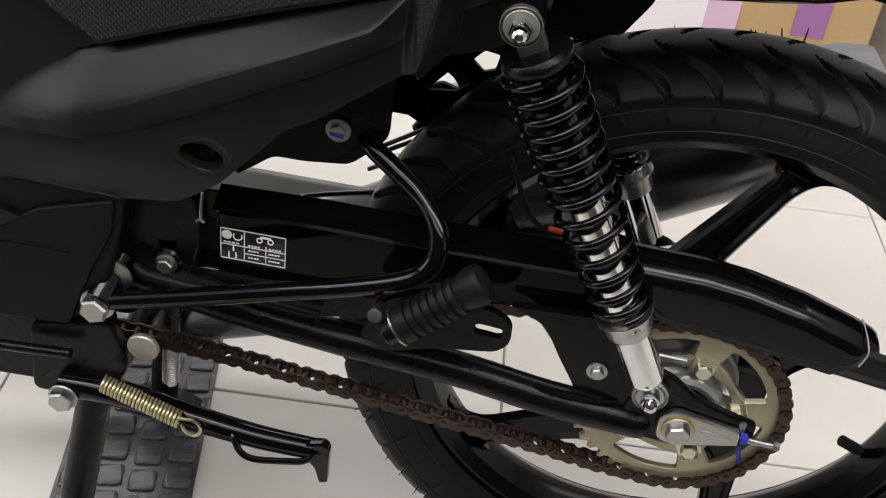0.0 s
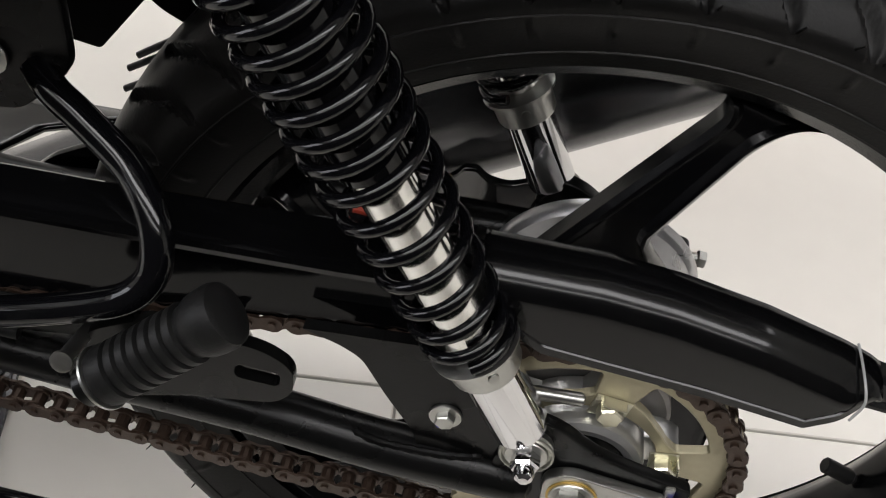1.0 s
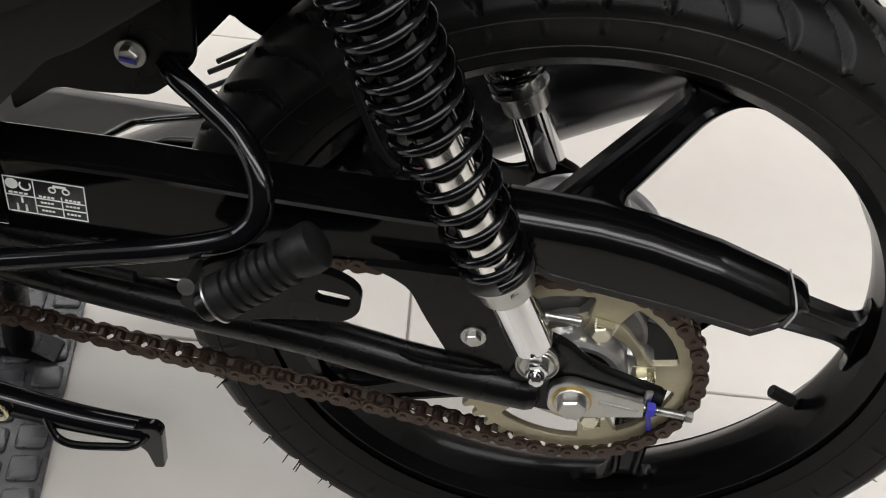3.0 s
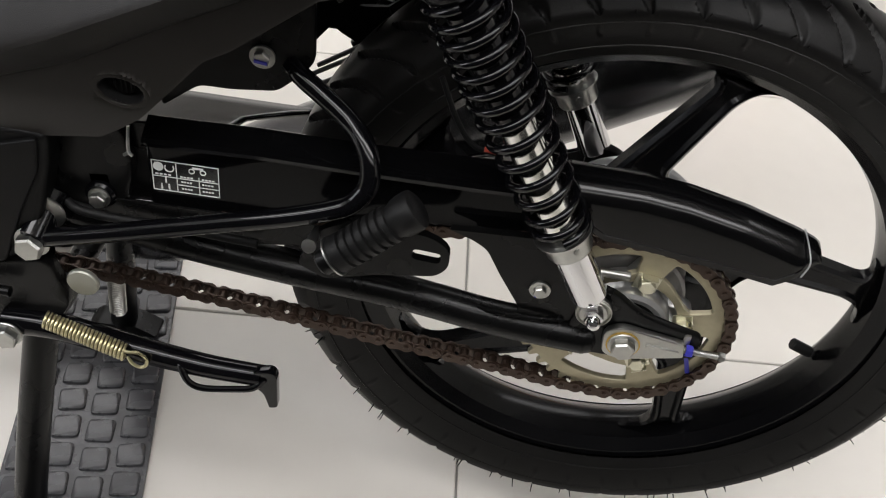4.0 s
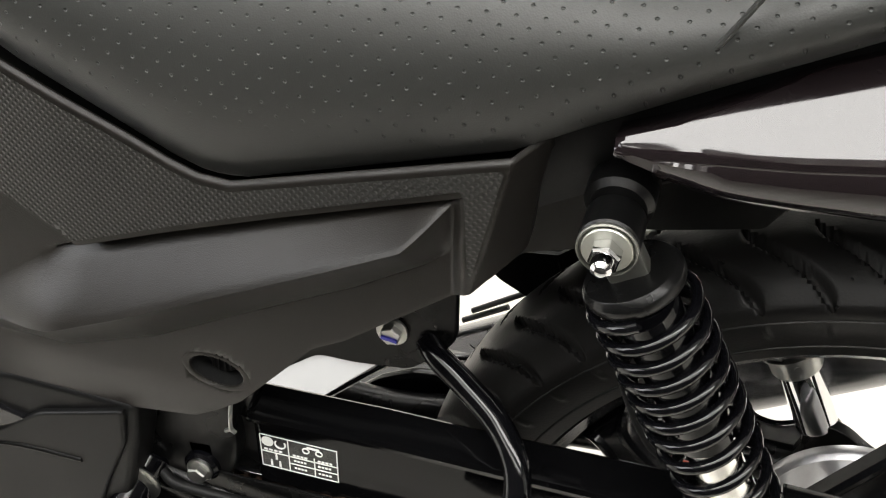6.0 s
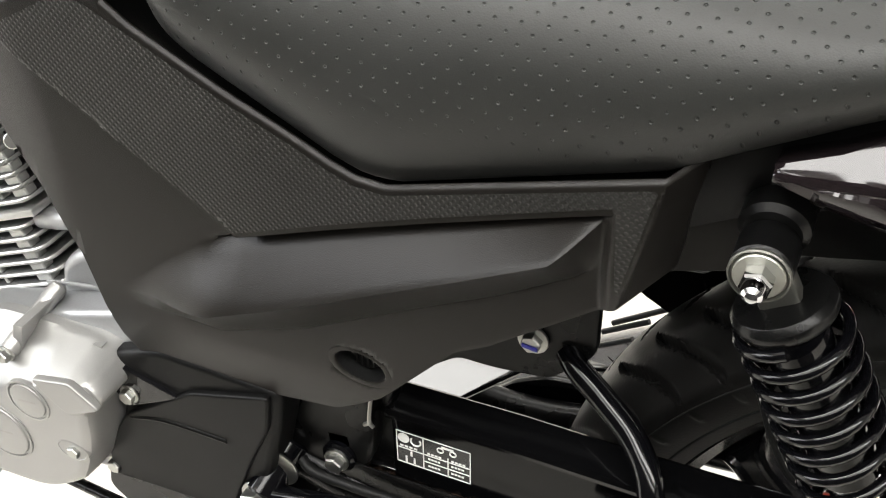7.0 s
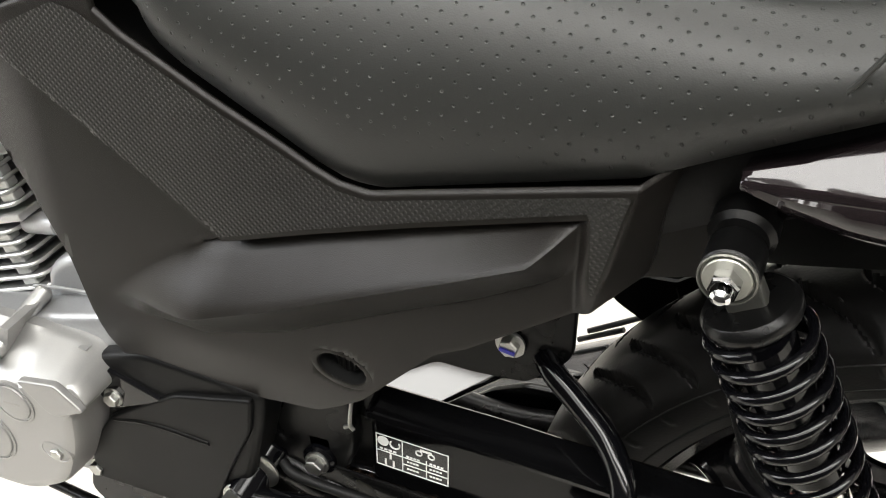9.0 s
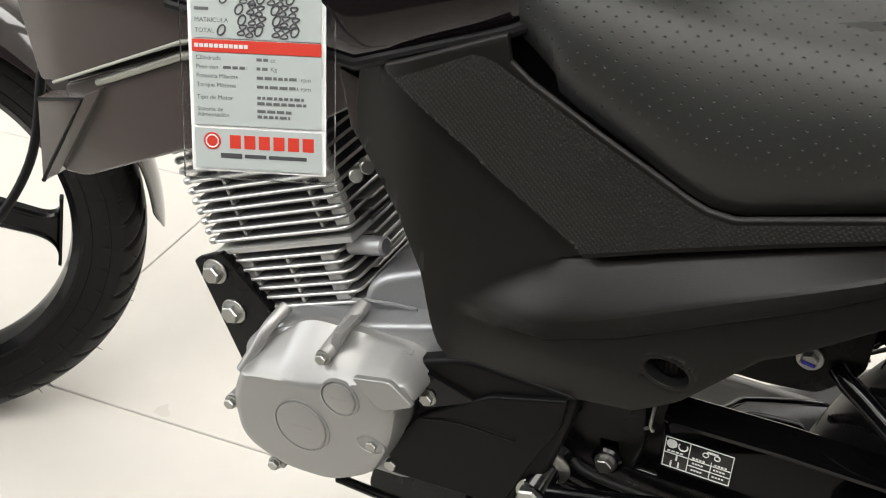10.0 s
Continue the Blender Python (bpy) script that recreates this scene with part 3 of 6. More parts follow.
end_o = rounded([(-0.045, 0.360), (-0.030, 0.402), (-0.012, 0.396), (0.010, 0.378), (0.040, 0.368), (0.062, 0.362), (0.062, 0.338), (0.010, 0.326), (-0.045, 0.328)], [0.004, 0.012, 0.012, 0.02, 0.012, 0.004, 0.004, 0.01, 0.004])
part("end_plate", plate(bmesh.new(), end_o, -0.100, -0.092, 0.0022), SATIN_BLACK, swingarm, "black axle end plate")
scallop = rounded([(-0.165, 0.335), (-0.150, 0.362), (-0.1223, 0.3695), (-0.1087, 0.3715), (-0.0960, 0.3835), (-0.0910, 0.3905), (-0.0815, 0.3915), (-0.0755, 0.3847), (-0.0620, 0.3815), (-0.0480, 0.3875), (-0.0300, 0.400), (-0.0100, 0.388), (0.000, 0.350), (-0.060, 0.322), (-0.120, 0.326)], [0.004, 0.01, 0.01, 0.008, 0.004, 0.003, 0.003, 0.006, 0.010, 0.008, 0.012, 0.012, 0.01, 0.01, 0.01])
part("far_gusset", plate(bmesh.new(), scallop, 0.094, 0.101, 0.002), WET_BLACK, swingarm, "gloss black scalloped plate on the far arm")
part("far_end_plate", plate(bmesh.new(), end_o, 0.085, 0.097, 0.0022), SATIN_BLACK, swingarm)
bolt_part("flange_bolt", -0.0730, -0.097, 0.3880, ZINC, swingarm, "zinc flange bolt with a blue mark", across=0.0095, head=0.0045, washer=0.0088)
part("paint_mark", lathe(bmesh.new(), [(0.0022, 0), (0.0020, 0.0006), (0, 0.0008)], at_side(-0.0752, -0.1025, 0.3855), 12), BLUE_MARK, swingarm, "blue paint mark")
# weld bead on the tube
bm = bmesh.new()
sweep(bm, spline([(-0.128, -0.094, 0.359), (-0.108, -0.102, 0.361), (-0.088, -0.103, 0.3605), (-0.068, -0.102, 0.3595), (-0.050, -0.098, 0.358)], 8), [0.0022 + 0.0004 * math.sin(i * 2.1) for i in range(33)], 8)
part("weld_bead", bm, SATIN_BLACK, swingarm)

# chain adjuster round the axle
ad = rounded([(-0.016, 0.338), (-0.017, 0.362), (-0.004, 0.3695), (0.012, 0.366), (0.048, 0.3590), (0.050, 0.3445), (0.014, 0.336), (-0.002, 0.3325)], [0.012, 0.012, 0.01, 0.01, 0.002, 0.002, 0.01, 0.01])
adjuster = part("chain_adjuster", plate(bmesh.new(), ad, -0.108, -0.1008, 0.0014), ZINC, bike, "zinc-plated chain adjuster plate on the axle end")
part("rib", plate(bmesh.new(), rounded([(0.018, 0.3555), (0.045, 0.3525), (0.045, 0.3500), (0.018, 0.3520)], 0.001), -0.1098, -0.1078, 0.0008), ZINC, adjuster)
bm = hex_bolt(bmesh.new(), at_side(0.0, -0.108, 0.351), 0.0170, 0.008, washer=0.0125)
part("axle_nut", bm, ZINC, adjuster, "zinc axle nut", angle=25)
part("mark_ring", lathe(bmesh.new(), [(0.0130, 0), (0.0138, 0.0003), (0.0138, 0.0009), (0.0100, 0.0010)], at_side(0.0, -0.1078, 0.351), 28), material("yellow_washer", (0.45, 0.30, 0.08), 0.4, 0.6), adjuster, "yellow-brown washer")
bm = rod(bmesh.new(), (0.044, -0.1035, 0.3503), (0.081, -0.1035, 0.3482), 0.0027, 12)
for i in range(20):
    q = 0.050 + i * 0.0014
    lathe(bm, [(0.0027, 0), (0.0031, 0.0004), (0.0027, 0.0008)], aim((q, -0.1035, 0.3500 - (q - 0.05) * 0.057), (q + 1, -0.1035, 0.3500 - (q + 0.95) * 0.057)), 10)
part("adjuster_bolt", bm, ZINC, adjuster, "threaded adjuster bolt")
part("adjuster_head", hex_bolt(bmesh.new(), aim((0.078, -0.1035, 0.3484), (0.2, -0.1035, 0.3415)), 0.0075, 0.005), ZINC, adjuster)
part("lock_nut", hex_bolt(bmesh.new(), aim((0.0505, -0.1035, 0.3500), (0.2, -0.1035, 0.3415)), 0.0095, 0.006), BLUE_MARK, adjuster, "adjuster nut with blue paint")
part("blue_streak", block(bmesh.new(), (0.0040, 0.002, 0.036), pose(0.0590, -0.0828, 0.3170, 0, -16, 0), 0.0007), BLUE_MARK, sprocket, "streak of blue paint")
part("end_block", block(bmesh.new(), (0.006, 0.010, 0.016), pose(0.0505, -0.0965, 0.3560), 0.0015), ZINC, adjuster)


# ---- chain guard ----
def build_guard():
    ob = new("chain_guard")
    ob.parent = bike
    tagged(ob, "gloss black plastic chain guard")
    # front: upright face with a flat top running inwards
    top = [(-0.389, 0.4835), (-0.30, 0.486), (-0.216, 0.485), (-0.135, 0.485), (-0.056, 0.487)]
    bot = [(-0.389, 0.405), (-0.33, 0.402), (-0.25, 0.408), (-0.216, 0.420), (-0.192, 0.4225), (-0.109, 0.4295), (-0.065, 0.432)]
    inner = [(-0.389, -0.071), (-0.26, -0.071), (-0.065, -0.067)]
    rows = []
    for x in np.linspace(-0.389, -0.056, 60):
        zt, zb, yi = lerp_table(x, top), lerp_table(x, bot), lerp_table(x, inner)
        yo = -0.092
        rows.append([(x, yi + 0.001, zt - 0.006), (x, yi, zt), (x, yi - 0.0015, zt + 0.001), (x, yo + 0.004, zt - 0.0055), (x, yo + 0.001, zt - 0.0068), (x, yo, zt - 0.009),
                     (x, yo + 0.001, zt - 0.0125), (x, yo + 0.0095, zt - 0.0185), (x, yo + 0.0105, zb + 0.007), (x, yo + 0.0103, zb + 0.004), (x, yo + 0.0100, zb)])
    part("front_end", plate(bmesh.new(), rounded([(-0.436, 0.398), (-0.436, 0.478), (-0.380, 0.481), (-0.380, 0.404)], 0.004), -0.076, -0.073, 0.001), SATIN_BLACK, ob, "dark front end plate")
    part("lower_flange", plate(bmesh.new(), rounded([(-0.262, 0.414), (-0.255, 0.452), (-0.060, 0.452), (-0.062, 0.4235), (-0.150, 0.4205), (-0.215, 0.413)], 0.004), -0.069, -0.066, 0.0008), SATIN_BLACK, ob, "dark inner flange")
    part("lower_skirt", plate(bmesh.new(), rounded([(-0.436, 0.390), (-0.436, 0.412), (-0.250, 0.414), (-0.180, 0.428), (-0.190, 0.4120), (-0.215, 0.398), (-0.300, 0.386)], 0.003), -0.0905, -0.0885, 0.0006), SATIN_BLACK, ob, "dark skirt over the upper chain run")
    thicken(part("front_cover", grid_surface(bmesh.new(), rows), GUARD_DEEP, ob, angle=22), 0.0025, 0)
    # rear: rounded cover over the sprocket
    rows = []
    topr = [(-0.068, 0.4945), (-0.009, 0.493), (0.026, 0.488), (0.070, 0.477), (0.111, 0.4625), (0.127, 0.455), (0.132, 0.451)]
    botr = [(-0.068, 0.468), (-0.050, 0.456), (-0.032, 0.4435), (-0.003, 0.4395), (0.050, 0.4325), (0.102, 0.4225), (0.117, 0.433), (0.128, 0.444), (0.132, 0.447)]
    xs = sorted(set(list(np.linspace(-0.068, 0.132, 70)) + [0.102]))
    for x in xs:
        zt, zb = lerp_table(x, topr), lerp_table(x, botr)
        end = smoothstep(0.132, 0.113, x)
        d = 0.012 * end + 0.004
        row = []
        for a in np.linspace(0, 90, 9):
            row.append((x, -0.067 - (0.020 + 0.006 * end) * math.sin(radians(a)), zt - d + d * math.cos(radians(a))))
        yo = row[-1][1]
        h = zt - d - zb
        row += [(x, yo, zt - d - h * 0.15), (x, yo + 0.003, zt - d - h * 0.22), (x, yo + 0.003, zb + 0.0042), (x, yo + 0.0021, zb + 0.0036), (x, yo + 0.0021, zb)]
        row += [(x, yo + 0.016, zb - 0.0015)]
        rows.append(row)
    thicken(part("rear_cover", grid_surface(bmesh.new(), rows), GUARD_BLACK, ob, angle=22), 0.0025, 0)
    return ob


guard = build_guard()
bm = bmesh.new()
sweep(bm, spline([(0.1190, -0.066, 0.4610), (0.1200, -0.080, 0.4600), (0.1220, -0.0915, 0.4545), (0.1225, -0.0940, 0.4480), (0.1195, -0.0945, 0.4370)], 6), 0.0007, 8)
part("clear_edge", bm, material("clear_film", (0.28, 0.28, 0.28), 0.25), guard, "pale edge of protective film")


# ---- shock absorbers ----
BRIGHT_STEEL = material("polished_steel", (0.74, 0.735, 0.71), 0.13, metal=1.0, rough_var=0.05, grain=0.04)
PALE_ZINC = material("pale_zinc", (0.34, 0.34, 0.30), 0.40, metal=0.8, grain=0.08, rough_var=0.08)
DULL_STEEL = material("dull_grey_steel", (0.20, 0.20, 0.18), 0.42, metal=0.9, grain=0.1, rough_var=0.08, bump=0.05)

def build_shock(side):
    s = -1 if side < 0 else 1
    low, top = Vector((-0.0285, s * 0.0965, 0.3795)), Vector((-0.176, s * 0.118, 0.684))
    ob = new("rear_shock")
    ob.parent = bike
    tagged(ob, "black coil spring over a chrome shock absorber")
    m = aim(low, top)
    L = (top - low).length
    # lower chrome body and collar
    part("lower_body", lathe(bmesh.new(), [(0.006, 0.010), (0.0145, 0.012), (0.0152, 0.014), (0.0152, 0.065), (0.0150, 0.069)], m, 40), CHROME, ob, "chrome lower body")
    part("guard_stud", rod(bmesh.new(), (-0.034, s * 0.088, 0.4075), (-0.004, s * 0.083, 0.402), 0.0038, 16, 0.0012), ZINC, ob, "short zinc stud") if s < 0 else None
    part("collar", lathe(bmesh.new(), [(0.0150, 0.064), (0.0175, 0.065), (0.0185, 0.067), (0.0190, 0.080), (0.0225, 0.082), (0.0228, 0.084), (0.016, 0.0855)], m, 40), ZINC, ob, "dull silver spring collar")
    for a in (20, 140, 260):
        bm = lathe(bmesh.new(), [(0.0028, 0), (0.0028, 0.0012), (0, 0.0014)], m @ Matrix.Rotation(radians(a), 4, "Z") @ Matrix.Translation((0.0186, 0, 0.075)) @ Matrix.Rotation(radians(90), 4, "Y"), 12)
        part("collar_rivet", bm, ZINC, ob)
    part("damper_body", lathe(bmesh.new(), [(0.0120, 0.085), (0.0135, 0.087), (0.0135, 0.203), (0.012, 0.206)], m, 48), BRIGHT_STEEL, ob, "polished damper body")
    part("inner_sleeve", lathe(bmesh.new(), [(0.0150, 0.203), (0.0162, 0.2045), (0.0162, L - 0.040), (0.010, L - 0.036)], m, 48), GLOSS_BLACK, ob)
    # spring: close coils above, open below
    turns, n = 14.0, 14.0 * 28
    pts, rr = [], []
    z0, z1 = 0.0885, L - 0.036
    stops = ((0.0, 0.0), (1.1, 0.0105), (2.0, 0.0245), (3.0, 0.0425), (6.5, 0.1075), (7.5, 0.1245), (8.5, 0.1385), (14.0, 0.2110))
    for i in range(int(n) + 1):
        u = i / n * turns
        f = lerp_table(u, stops) / 0.2110
        z = z0 + (z1 - z0) * f
        r = 0.0206 + (0.0247 - 0.0206) * smoothstep(0, 0.75, f)
        a = -2 * math.pi * u * s
        pts.append(m @ Vector((r * math.cos(a), r * math.sin(a), z)))
        rr.append(0.0032)
    part("coil_spring", sweep(bmesh.new(), pts, rr, 10), GLOSS_BLACK, ob, "gloss black progressive coil spring", angle=60)
    part("top_cap", lathe(bmesh.new(), [(0.006, L - 0.0225), (0.0218, L - 0.0228), (0.0226, L - 0.0232), (0.0247, L - 0.0262), (0.0249, L - 0.0275), (0.0249, L - 0.0295), (0.0244, L - 0.0315), (0.0236, L - 0.0330), (0.010, L - 0.0335)], m, 48), SATIN_BLACK, ob, "black upper spring seat")
    # upper eye
    fork = block(bmesh.new(), (0.0145, 0.020, 0.022), m @ Matrix.Translation((0, 0, L - 0.016)), 0.003)
    part("upper_neck", fork, DULL_STEEL, ob)
    y_in, y_out = top.y - s * 0.012, top.y + s * 0.012
    bm = rod(bmesh.new(), (top.x, y_in, top.z), (top.x, y_out, top.z), 0.0142, 32, 0.002)
    part("upper_eye", bm, SATIN_BLACK, ob, "black upper eye")
    mt = Matrix.Translation((top.x, y_out, top.z)) @ (OUT if s < 0 else OUT @ Matrix.Rotation(radians(180), 4, "X"))
    part("upper_washer", lathe(bmesh.new(), [(0.0138, 0), (0.0142, 0.0008), (0.0142, 0.0020), (0.0138, 0.0026), (0.0132, 0.0024), (0.0126, 0.0006), (0.006, 0.0004)], mt, 40), DULL_STEEL, ob, "grey dished washer", angle=25)
    part("inner_washer", lathe(bmesh.new(), [(0.0114, 0.0), (0.0117, 0.0008), (0.0117, 0.0022), (0.0112, 0.0028), (0.005, 0.0028)], mt, 36), PALE_ZINC, ob, "pale zinc washer", angle=25)
    part("upper_dome_nut", hex_bolt(bmesh.new(), mt @ Matrix.Translation((0, 0, 0.003)), 0.0132, 0.0080, dome=0.0056), CHROME, ob, "chrome dome nut", angle=25)
    # lower eye
    bm = rod(bmesh.new(), (low.x, low.y - s * 0.011, low.z), (low.x, low.y + s * 0.009, low.z), 0.0138, 32, 0.002)
    part("lower_eye", bm, ZINC if s < 0 else SATIN_BLACK, ob, "lower eye")
    ml = Matrix.Translation((low.x, low.y + s * 0.009, low.z)) @ (OUT if s < 0 else OUT @ Matrix.Rotation(radians(180), 4, "X"))
    part("lower_washer", lathe(bmesh.new(), [(0.0140, 0), (0.0146, 0.0008), (0.0146, 0.0020), (0.0140, 0.0028), (0.0133, 0.0026), (0.0127, 0.0008), (0.005, 0.0006)], ml, 40), PALE_ZINC, ob, "dished pale washer", angle=25)
    part("inner_washer", lathe(bmesh.new(), [(0.0112, 0.0), (0.0114, 0.0008), (0.0114, 0.0022), (0.0110, 0.0028), (0.005, 0.0028)], ml, 36), ZINC, ob, "zinc washer", angle=25)
    part("lower_dome_nut", hex_bolt(bmesh.new(), ml @ Matrix.Translation((0, 0, 0.003)), 0.0135, 0.008, dome=0.0055), CHROME, ob, "chrome dome nut", angle=25)
    return ob


build_shock(-1)
build_shock(1)
# bosses that carry the upper ends
bm = rod(bmesh.new(), (-0.176, -0.107, 0.690), (-0.176, -0.050, 0.700), 0.0165, 28, 0.003)
part("shock_boss", bm, SATIN_BLACK, bike, "black frame boss above the shock")


# ---- side panel ----
PANEL_TOP = [(-0.646, 0.668), (-0.640, 0.712), (-0.523, 0.766), (-0.5205, 0.749), (-0.505, 0.7375), (-0.395, 0.681), (-0.380, 0.6755), (-0.362, 0.6745), (-0.2229, 0.7155), (-0.209, 0.7215)]
PANEL_BOTTOM = [(-0.646, 0.660), (-0.641, 0.655), (-0.605, 0.607), (-0.583, 0.562), (-0.570, 0.500), (-0.560, 0.484), (-0.543, 0.481), (-0.46, 0.485), (-0.41, 0.493), (-0.395, 0.503), (-0.377, 0.517), (-0.328, 0.573), (-0.309, 0.584), (-0.248, 0.632), (-0.2190, 0.650), (-0.2150, 0.686), (-0.209, 0.7185)]
INLAY_LOW = [(-0.612, 0.7135), (-0.466, 0.6215), (-0.456, 0.6225), (-0.396, 0.6455), (-0.335, 0.6675), (-0.285, 0.6845), (-0.2450, 0.6980), (-0.2425, 0.6930), (-0.2405, 0.655), (-0.2390, 0.648), (-0.2360, 0.661), (-0.2310, 0.684), (-0.2270, 0.7030), (-0.2250, 0.7105)]
INLAY_TOP = [(-0.612, 0.7145), (-0.545, 0.750), (-0.530, 0.7475), (-0.505, 0.7350), (-0.395, 0.6790), (-0.380, 0.6735), (-0.362, 0.6725), (-0.2300, 0.7115), (-0.2265, 0.7122), (-0.2250, 0.7110)]
CREASE = [(-0.456, 0.618), (-0.396, 0.641), (-0.335, 0.663), (-0.285, 0.680), (-0.243, 0.694), (-0.196, 0.712)]
CREST = [(-0.60, 0.530), (-0.552, 0.5445), (-0.535, 0.548), (-0.507, 0.556), (-0.478, 0.565), (-0.425, 0.589), (-0.37, 0.617), (-0.309, 0.648), (-0.269, 0.669), (-0.247, 0.690)]
UNDER = [(-0.60, 0.515), (-0.552, 0.536), (-0.520, 0.535), (-0.482, 0.535), (-0.423, 0.557), (-0.352, 0.596), (-0.301, 0.623), (-0.263, 0.647), (-0.246, 0.662)]

ROOT = [(-0.66, 0.535), (-0.560, 0.547), (-0.550, 0.552), (-0.518, 0.579), (-0.490, 0.599), (-0.456, 0.618)]


def creases(x):
    """Heights of the lobe's root line and of the textured field's lower edge."""
    if x > -0.456:
        c = lerp_table(x, CREASE)
        return c, c
    return lerp_table(x, ROOT), 0.618 - (x + 0.456) * 0.655


def panel_y(x, z):
    """How far out the side panel stands: a soft shell with a shelf-like lobe and an overhanging upper field."""
    y = -0.119
    y += 0.006 * smoothstep(0.53, 0.47, z)
    y += 1.75 * max(0.0, x + 0.2229 + (0.7144 - z) * 0.22)  # bevelled inwards at the tail
    y += 0.012 * smoothstep(-0.58, -0.66, x)
    root, field = creases(x)
    crest, under = lerp_table(x, CREST), lerp_table(x, UNDER)
    size = smoothstep(-0.556, -0.468, x) * (1 - smoothstep(-0.270, -0.243, x))
    if under < z <= crest:
        y -= 0.0245 * size * ((z - under) / max(0.002, crest - under)) ** 0.85
    elif crest < z < root:
        t = (root - z) / max(0.002, root - crest)
        sharp = smoothstep(-0.492, -0.440, x)
        shelf = 0.0285 * (1 - (1 - t) ** 1.15) - 0.004 - 0.004 * smoothstep(0.25, 0.0, t)
        y -= size * (sharp * shelf + (1 - sharp) * 0.0245 * (0.35 * t + 0.65 * smoothstep(0, 1, t)))
    proud = smoothstep(field - 0.0002, field + 0.0016, z) * smoothstep(-0.66, -0.60, x)
    proud = max(proud, smoothstep(-0.251, -0.242, x) * smoothstep(0.61, 0.66, z))
    y -= 0.0085 * proud
    y += 0.10 * max(0.0, z - field) * smoothstep(-0.46, -0.36, x)
    return y


def build_panel():
    ob = new("side_panel")
    ob.parent = bike
    tagged(ob, "matte dark grey plastic side panel with a fine-textured upper field")
    rows = []
    xs = np.concatenate([np.linspace(-0.646, -0.56, 30)[:-1], np.linspace(-0.56, -0.262, 90)[:-1], np.linspace(-0.262, -0.209, 50)])
    for x in xs:
        zt, zb = lerp_table(x, PANEL_TOP), lerp_table(x, PANEL_BOTTOM)
        root, field = creases(x)
        stops = [zb, lerp_table(x, UNDER), lerp_table(x, CREST), root - 0.0004, field - 0.0002, field + 0.0016, zt]
        zs = [zb]
        for (a, b), n in zip(zip(stops, stops[1:]), (22, 12, 16, 8, 3, 24)):
            for k in range(1, n + 1):
                z = min(max(a + (b - a) * k / n, zb), zt - 1e-4)
                zs.append(max(z, zs[-1] + 1e-6))
        row = [(x, panel_y(x, z), z) for z in zs]
        # turned-in edges
        row = [(x, row[0][1] + 0.012, row[0][2] + 0.003)] + row + [(x, row[-1][1] + 0.0006, row[-1][2] + 0.0010), (x, row[-1][1] + 0.0019, row[-1][2] + 0.0018), (x, row[-1][1] + 0.0030, row[-1][2] + 0.0014), (x, row[-1][1] + 0.0036, row[-1][2] - 0.008)]
        rows.append(row)
    bm = grid_surface(bmesh.new(), rows)
    # opening for the fastener
    c, s = math.cos(radians(9)), math.sin(radians(9))
    hole = []
    for f in bm.faces:
        m = f.calc_center_median()
        ex, ez = m.x + 0.3885, m.z - 0.5385
        if m.y < -0.10 and math.hypot((ex * c - ez * s) / 0.0192, (ex * s + ez * c) / 0.0122) < 1.0:
            hole.append(f)
    bmesh.ops.delete(bm, geom=hole, context="FACES")
    shell = part("shell", bm, MATTE_PLASTIC, ob, angle=38)
    thicken(shell, 0.0016, 0)
    # textured field, laid just proud
    rows = []
    for x in np.concatenate([np.linspace(-0.612, -0.25, 120)[:-1], np.linspace(-0.25, -0.2250, 40)]):
        lo, hi = lerp_table(x, INLAY_LOW), lerp_table(x, INLAY_TOP)
        rows.append([(x, panel_y(x, z) - 0.0012, z) for z in np.linspace(lo, max(hi, lo + 0.0005), 28)])
    part("textured_field", grid_surface(bmesh.new(), rows), TEXTURED_PLASTIC, ob, "fine diamond-embossed dark plastic", angle=60)
    # recessed fastener
    y = panel_y(-0.3885, 0.5385)
    cup = Matrix.Translation((-0.3885, y, 0.5385)) @ Matrix.Rotation(radians(9), 4, "Y") @ Matrix.Diagonal((1.06, 1, 0.66, 1)) @ OUT
    part("fastener_rim", lathe(bmesh.new(), [(0.0212, -0.0022), (0.0206, 0.0005), (0.0196, 0.0009), (0.0166, 0.0009), (0.0158, 0.0005), (0.0154, -0.0006), (0.0154, -0.0022)], cup, 48, closed=True), MATTE_PLASTIC, ob)
    part("fastener_recess", lathe(bmesh.new(), [(0.0, -0.0140), (0.0160, -0.0140), (0.0160, -0.0006), (0.0153, -0.0004), (0.0150, -0.0060), (0.0140, -0.0120), (0.0, -0.0125)], cup, 48), RUBBER, ob, "dark recess of a fastener")
    bm = lathe(bmesh.new(), [(0.0085, 0), (0.0085, 0.002), (0.0078, 0.003), (0, 0.0032)], at_side(-0.3885, y + 0.0110, 0.5385), 24)
    fast = part("fastener", bm, DARK_PLASTIC, ob, "ribbed black fastener")
    for k in range(4):
        part("rib", block(bmesh.new(), (0.0014, 0.0014, 0.014 - 0.004 * abs(k - 1.5)), pose(-0.3940 + 0.0037 * k, y + 0.0068, 0.5385), 0.0005), DARK_PLASTIC, fast)
    return ob


